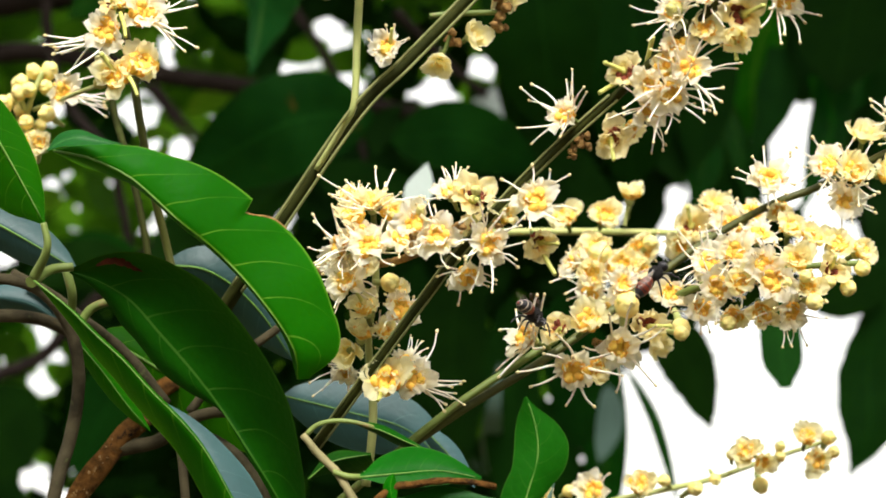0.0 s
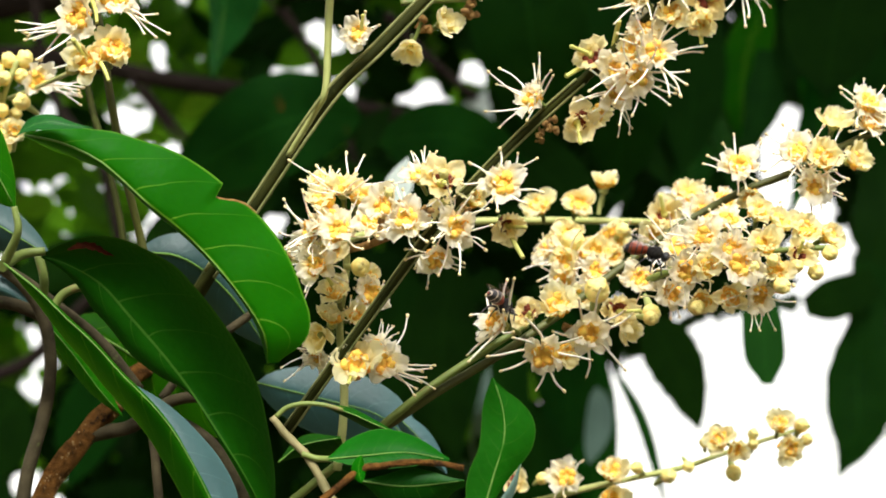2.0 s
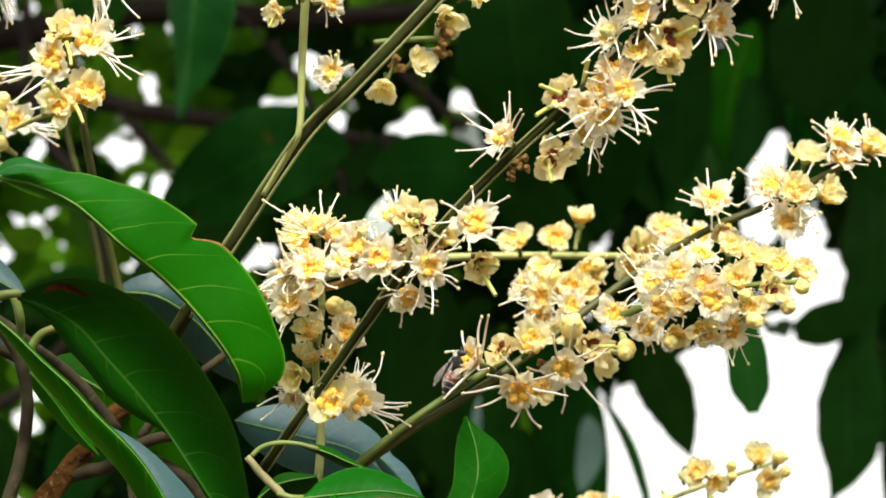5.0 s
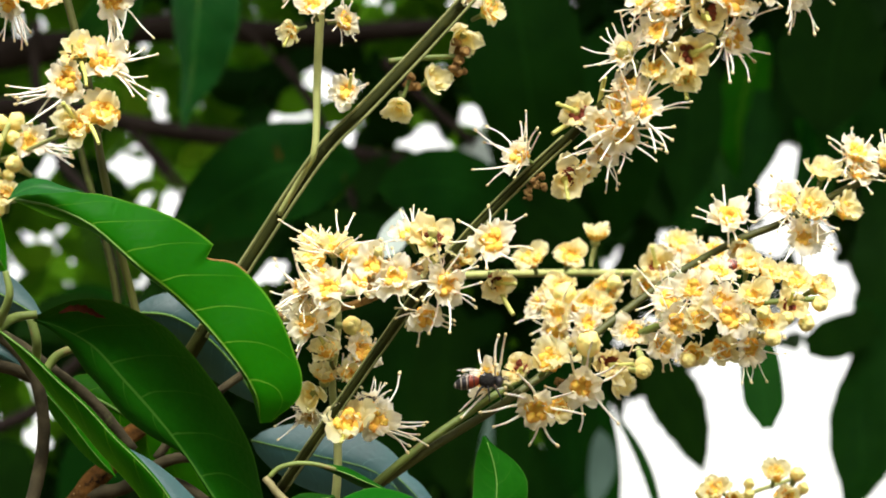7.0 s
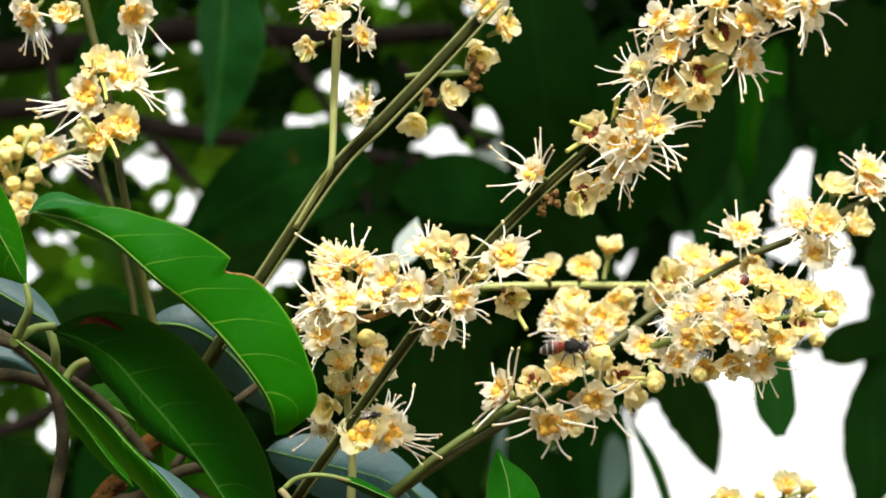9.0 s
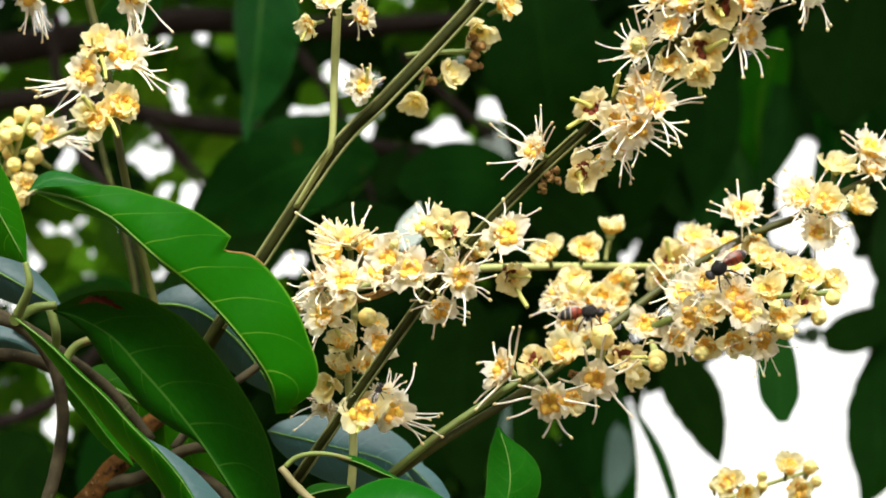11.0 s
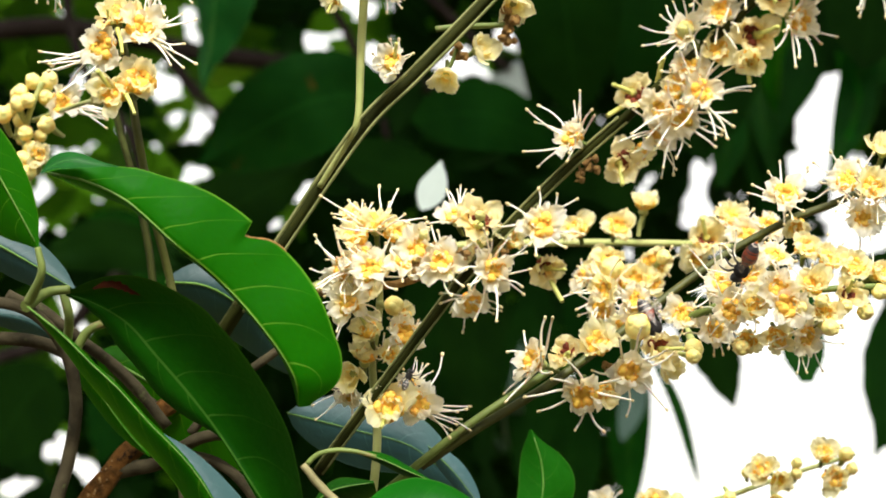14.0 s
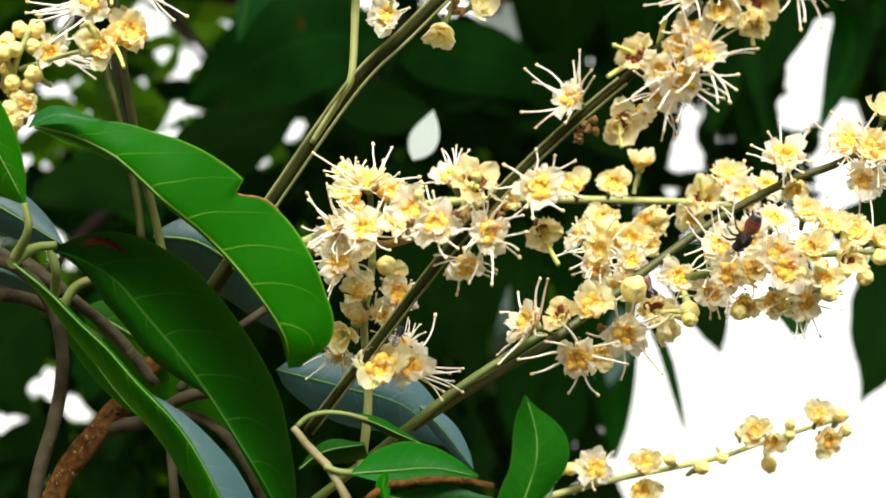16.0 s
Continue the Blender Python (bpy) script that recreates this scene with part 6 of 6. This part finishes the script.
for at, s_ in (((-0.1112, 0.4650, 1.6835), 1.0), ((-0.1085, 0.4650, 1.6760), 1.0), ((-0.1120, 0.4670, 1.6770), 1.1), ((-0.1098, 0.4650, 1.6730), 1.0), ((-0.1062, 0.4640, 1.6930), 1.0)):
    bud(j, at, (rng.uniform(-0.5, 0.5), -0.8, rng.uniform(-0.6, 0.3)), s_ * 1.3)
fl(j, (-0.1075, 0.4640, 1.6775), (0.3, -0.9, -0.2), "yellow", None, 0.8)
fl(j, (-0.1217, 0.4860, 1.6686), (0.3, -0.9, 0.1), "yellow", "short", 0.9)
fl(j, (-0.1186, 0.4876, 1.6610), (0.5, -0.8, -0.2), "open", "full", 0.9)


# ---- bees ----
def bee(at, label, size=1.0, red=True, share=0.45):
    """A small honey bee, its head towards +x, its back up."""
    ob = thing("bee", at, label, "bee", "bees on the flowers")
    s = 0.001 * size

    def add(name, bm, *mats, lab=""):
        o = new(name, mesh_of(name, bm, *mats))
        o.parent = ob
        if lab:
            o["label"] = lab
    bm = bmesh.new()
    ball(bm, (0, 0, 0), 1.55 * s, 0, 9, 14, 1.1, (1, 0, 0), 0.12)
    add("thorax", bm, BEE_FUZZ)
    bm = bmesh.new()
    ball(bm, (2.3 * s, 0, -0.3 * s), 1.15 * s, 0, 8, 12, 0.75, (1, 0, -0.3))
    for y in (-1, 1):
        ball(bm, (2.45 * s, 0.75 * y * s, -0.15 * s), 0.55 * s, 0, 6, 8, 1.3, (0, 0, 1))
        tube(bm, [(3.0 * s, 0.3 * y * s, 0), (3.7 * s, 0.6 * y * s, 0.3 * s), (4.3 * s, 0.9 * y * s, -0.2 * s)], 0.13 * s, 0.10 * s, 5, 6)
    add("head", bm, BEE_BLACK)
    bm = bmesh.new()
    n, prof = 22, []
    for i in range(n + 1):
        f = i / n
        prof.append((-1.5 * s - 5.0 * s * f, 1.5 * s * math.sin(math.pi * (0.09 + 0.89 * f)) ** 0.65, -0.7 * s * f * f))
    rings = []
    for x, r, z in prof:
        rings.append([bm.verts.new((x, r * math.cos(2 * math.pi * k / 14), z + r * 0.95 * math.sin(2 * math.pi * k / 14))) for k in range(14)])
    for i, (ra, rb) in enumerate(zip(rings, rings[1:])):
        mat = (1 if i % 5 == 4 else 0) if i < n * share else (2 if i % 5 == 0 else 1)
        for k in range(14):
            f = bm.faces.new((ra[k], ra[(k + 1) % 14], rb[(k + 1) % 14], rb[k]))
            f.material_index, f.smooth = mat, True
    bm.faces.new(rings[-1])
    bm.faces.new(rings[0][::-1])
    add("abdomen", bm, BEE_RED if red else BEE_BLACK, BEE_BLACK, BEE_PALE, lab="rust-red abdomen with black and pale bands" if red else "dark abdomen with pale bands")
    for y in (-1, 1):
        for ln, wd, yy in ((5.6, 1.0, 0.42), (4.0, 0.7, 0.75)):
            bm = bmesh.new()
            rows = []
            for i in range(9):
                f = i / 8
                w = wd * s * math.sin(math.pi * (0.06 + 0.88 * f) ** 1.3)
                cx, cy, cz = (-0.2 - ln * f) * s, y * (0.7 + yy * 2.2 * f) * s, (1.4 + 0.9 * f - 0.5 * f * f) * s
                rows.append([bm.verts.new((cx, cy + v * w, cz + 0.1 * s * v * v)) for v in (-1, -0.3, 0.4, 1)])
            for ra, rb in zip(rows, rows[1:]):
                for k in range(3):
                    bm.faces.new((ra[k], ra[k + 1], rb[k + 1], rb[k])).smooth = True
            add("wing", bm, WING)
        for x, fx in ((0.9, 1.7), (0.1, 0.1), (-0.7, -2.2)):
            bm = bmesh.new()
            tube(bm, [(x * s, 0.8 * y * s, -0.9 * s), ((x + 0.4 * fx) * s, 2.1 * y * s, -0.9 * s), ((x + 0.8 * fx) * s, 2.7 * y * s, -2.2 * s), ((x + fx) * s, 2.9 * y * s, -3.2 * s)], 0.26 * s, 0.12 * s, 6, 10)
            add("leg", bm, BEE_BLACK)
    return ob


bee_a = bee((0.0488, 0.4120, 1.6317), "small honey bee with a rust-red banded abdomen on the flowers", 1.15, share=0.72)
bee_b = bee((0.0211, 0.4140, 1.6223), "small honey bee with dark thorax and red banded abdomen", 1.22)
bee_d = bee((-0.0091, 0.4119, 1.6130), "tiny dark stingless bee on a low flower", 0.52, False)


def posed(at, head, back):
    """A pose at a place, the head and the back turned to the given ways."""
    x = Vector(head).normalized()
    y = Vector(back).cross(x).normalized()
    z = x.cross(y)
    return Matrix.Translation(at) @ Matrix((x, y, z)).transposed().to_4x4()


def motions():
    up_right, right, low = ((0.55, 0.15, 0.6), (-0.35, -0.6, 0.6)), ((0.95, -0.1, -0.3), (0.1, -0.6, 0.8)), ((-0.35, 0.75, -0.6), (0.1, -0.6, -0.7))
    fly, slant = ((-0.85, 0, 0.35), (0, -0.5, 0.85)), ((-0.75, 0.1, -0.5), (-0.4, -0.65, 0.6))
    walk(bee_a, [(t, posed(at, *way)) for t, at, way in (
        (0, (0.0493, 0.4120, 1.6318), up_right), (0.3, (0.0497, 0.4123, 1.6302), up_right), (0.6, (0.0502, 0.4115, 1.6342), up_right), (1.0, (0.0529, 0.4115, 1.6342), right),
        (1.3, (0.0561, 0.4122, 1.6311), right), (1.6, (0.0546, 0.4119, 1.6325), right), (2.0, (0.0564, 0.4118, 1.6330), right), (2.3, (0.0586, 0.4153, 1.6356), right),
        (2.6, (0.0750, 0.4139, 1.6419), right), (2.8, (0.0819, 0.4030, 1.6355), right), (2.9, (0.0892, 0.4002, 1.6297), fly), (3.0, (0.1045, 0.4011, 1.6251), fly), (3.1, (0.1062, 0.3996, 1.6322), fly),
        (3.3, (0.0990, 0.3990, 1.6354), fly), (3.7, (0.0841, 0.4032, 1.6349), slant), (4.1, (0.0732, 0.4246, 1.6400), slant), (6.5, (0.0738, 0.4245, 1.6401), slant), (7.0, (0.0752, 0.4240, 1.6426), slant),
        (7.5, (0.0735, 0.4239, 1.6431), slant), (8.3, (0.0735, 0.4239, 1.6431), slant), (9.2, (0.0743, 0.4240, 1.6426), slant), (11.3, (0.0671, 0.4026, 1.6375), slant), (11.5, (0.0649, 0.4027, 1.6369), slant),
        (11.8, (0.0645, 0.4025, 1.6382), slant), (12.4, (0.0644, 0.4005, 1.6336), low), (13.0, (0.0644, 0.4005, 1.6349), low), (13.6, (0.0642, 0.4005, 1.6345), low), (14.2, (0.0648, 0.4005, 1.6363), low),
        (14.5, (0.0647, 0.4005, 1.6352), low), (15.1, (0.0635, 0.4005, 1.6347), low), (15.4, (0.0651, 0.4005, 1.6357), low), (16.0, (0.0653, 0.4005, 1.6347), low))])
    perch, climb, level = ((0.45, 0.75, -0.3), (-0.1, -0.35, 0.95)), ((0.4, 0, 0.9), (-0.6, -0.5, 0.3)), ((1, 0, 0.05), (0, -0.5, 0.85))
    rise, dip, dive = ((0.9, 0, 0.4), (-0.2, -0.6, 0.8)), ((0.75, 0, -0.65), (0.4, -0.8, 0.5)), ((0.4, 0.1, -0.9), (0.5, -0.8, 0.25))
    walk(bee_b, [(t, posed(at, *way)) for t, at, way in (
        (0, (0.0215, 0.4180, 1.6230), perch), (0.3, (0.0205, 0.4188, 1.6192), perch), (0.6, (0.0202, 0.4182, 1.6217), perch), (1.0, (0.0204, 0.4183, 1.6214), perch), (1.3, (0.0231, 0.4186, 1.6198), perch),
        (1.6, (0.0211, 0.4183, 1.6213), perch), (2.0, (0.0217, 0.4222, 1.6224), perch), (2.3, (0.0213, 0.4261, 1.6233), perch), (2.6, (0.0175, 0.4398, 1.6165), climb), (3.1, (0.0167, 0.4394, 1.6181), climb),
        (3.7, (0.0172, 0.4396, 1.6173), climb), (4.1, (0.0162, 0.4356, 1.6170), climb), (6.3, (0.0165, 0.4228, 1.6193), climb), (6.5, (0.0177, 0.4228, 1.6193), climb), (6.7, (0.0188, 0.4189, 1.6187), rise),
        (7.0, (0.0192, 0.4192, 1.6173), level), (7.2, (0.0224, 0.4186, 1.6200), rise), (7.5, (0.0320, 0.4214, 1.6261), rise), (7.7, (0.0302, 0.4213, 1.6265), rise), (8.0, (0.0336, 0.4208, 1.6287), climb),
        (8.3, (0.0350, 0.4212, 1.6271), level), (8.5, (0.0349, 0.4211, 1.6276), level), (8.8, (0.0378, 0.4208, 1.6288), level), (9.0, (0.0367, 0.4208, 1.6289), level), (9.2, (0.0369, 0.4243, 1.6316), level),
        (11.3, (0.0429, 0.4398, 1.6359), level), (11.5, (0.0433, 0.4397, 1.6359), level), (11.8, (0.0429, 0.4396, 1.6368), level), (12.1, (0.0479, 0.4400, 1.6347), dip), (12.4, (0.0485, 0.4403, 1.6335), dip),
        (12.7, (0.0488, 0.4401, 1.6341), dive), (13.0, (0.0493, 0.4405, 1.6324), dive), (13.3, (0.0506, 0.4406, 1.6318), dive), (13.9, (0.0495, 0.4453, 1.6288), dive), (14.2, (0.0509, 0.4466, 1.6323), dive),
        (14.5, (0.0509, 0.4493, 1.6296), dive), (15.1, (0.0509, 0.4510, 1.6312), dive), (15.4, (0.0504, 0.4528, 1.6320), dive), (16.0, (0.0510, 0.4535, 1.6290), dive))])
    flat, raised = ((0.9, -0.2, 0.1), (0.1, -0.8, 0.6)), ((0.4, -0.2, 0.85), (-0.3, -0.9, 0.1))
    walk(bee_d, [(t, posed(at, *way)) for t, at, way in (
        (0, (-0.0113, 0.4288, 1.6106), flat), (4.0, (-0.0112, 0.4288, 1.6107), flat), (6.5, (-0.0093, 0.4262, 1.6133), flat), (7.0, (-0.0087, 0.4200, 1.6134), flat), (8.0, (-0.0103, 0.4090, 1.6110), flat), (8.5, (-0.0110, 0.4090, 1.6108), flat), (9.0, (-0.0104, 0.4090, 1.6109), flat),
        (11.3, (-0.0088, 0.4049, 1.6112), raised), (11.5, (-0.0083, 0.4050, 1.6109), raised), (12.0, (-0.0082, 0.4051, 1.6106), raised), (12.5, (-0.0090, 0.4051, 1.6113), raised), (13.0, (-0.0084, 0.4050, 1.6118), raised),
        (13.5, (-0.0092, 0.4050, 1.6119), raised), (14.0, (-0.0085, 0.4049, 1.6127), raised), (14.5, (-0.0090, 0.4049, 1.6132), raised), (15.0, (-0.0089, 0.4049, 1.6132), raised), (15.5, (-0.0085, 0.4048, 1.6137), raised), (16.0, (-0.0090, 0.4048, 1.6138), raised))])
    # the hanging leaf sways in the breeze
    walk(nod, [(t, Matrix.Translation(at)) for t, at in (
        (0, (-0.1268, 1.1496, 1.9132)), (0.5, (-0.1148, 1.1507, 1.9082)), (1, (-0.1201, 1.1500, 1.9113)), (1.5, (-0.1419, 1.1500, 1.9115)), (2, (-0.1438, 1.1501, 1.9109)), (2.5, (-0.1484, 1.1504, 1.9096)), (3, (-0.1551, 1.1502, 1.9102)), (3.5, (-0.1655, 1.1513, 1.9052)), (4, (-0.1595, 1.1521, 1.9015)), (6.5, (-0.1571, 1.1499, 1.9120)), (7, (-0.1616, 1.1499, 1.9118)), (7.5, (-0.1532, 1.1523, 1.9006)), (8, (-0.1567, 1.1520, 1.9018)), (8.5, (-0.1557, 1.1521, 1.9014)), (9, (-0.1560, 1.1526, 1.8993)), (11.5, (-0.1309, 1.1530, 1.8973)), (12, (-0.1503, 1.1523, 1.9007)), (12.5, (-0.1637, 1.1533, 1.8958)), (13, (-0.1727, 1.1531, 1.8969)), (13.5, (-0.1717, 1.1538, 1.8936)), (14.5, (-0.1689, 1.1546, 1.8898)), (15, (-0.1378, 1.1550, 1.8879)), (16, (-0.1392, 1.1557, 1.8845)))])


motions()
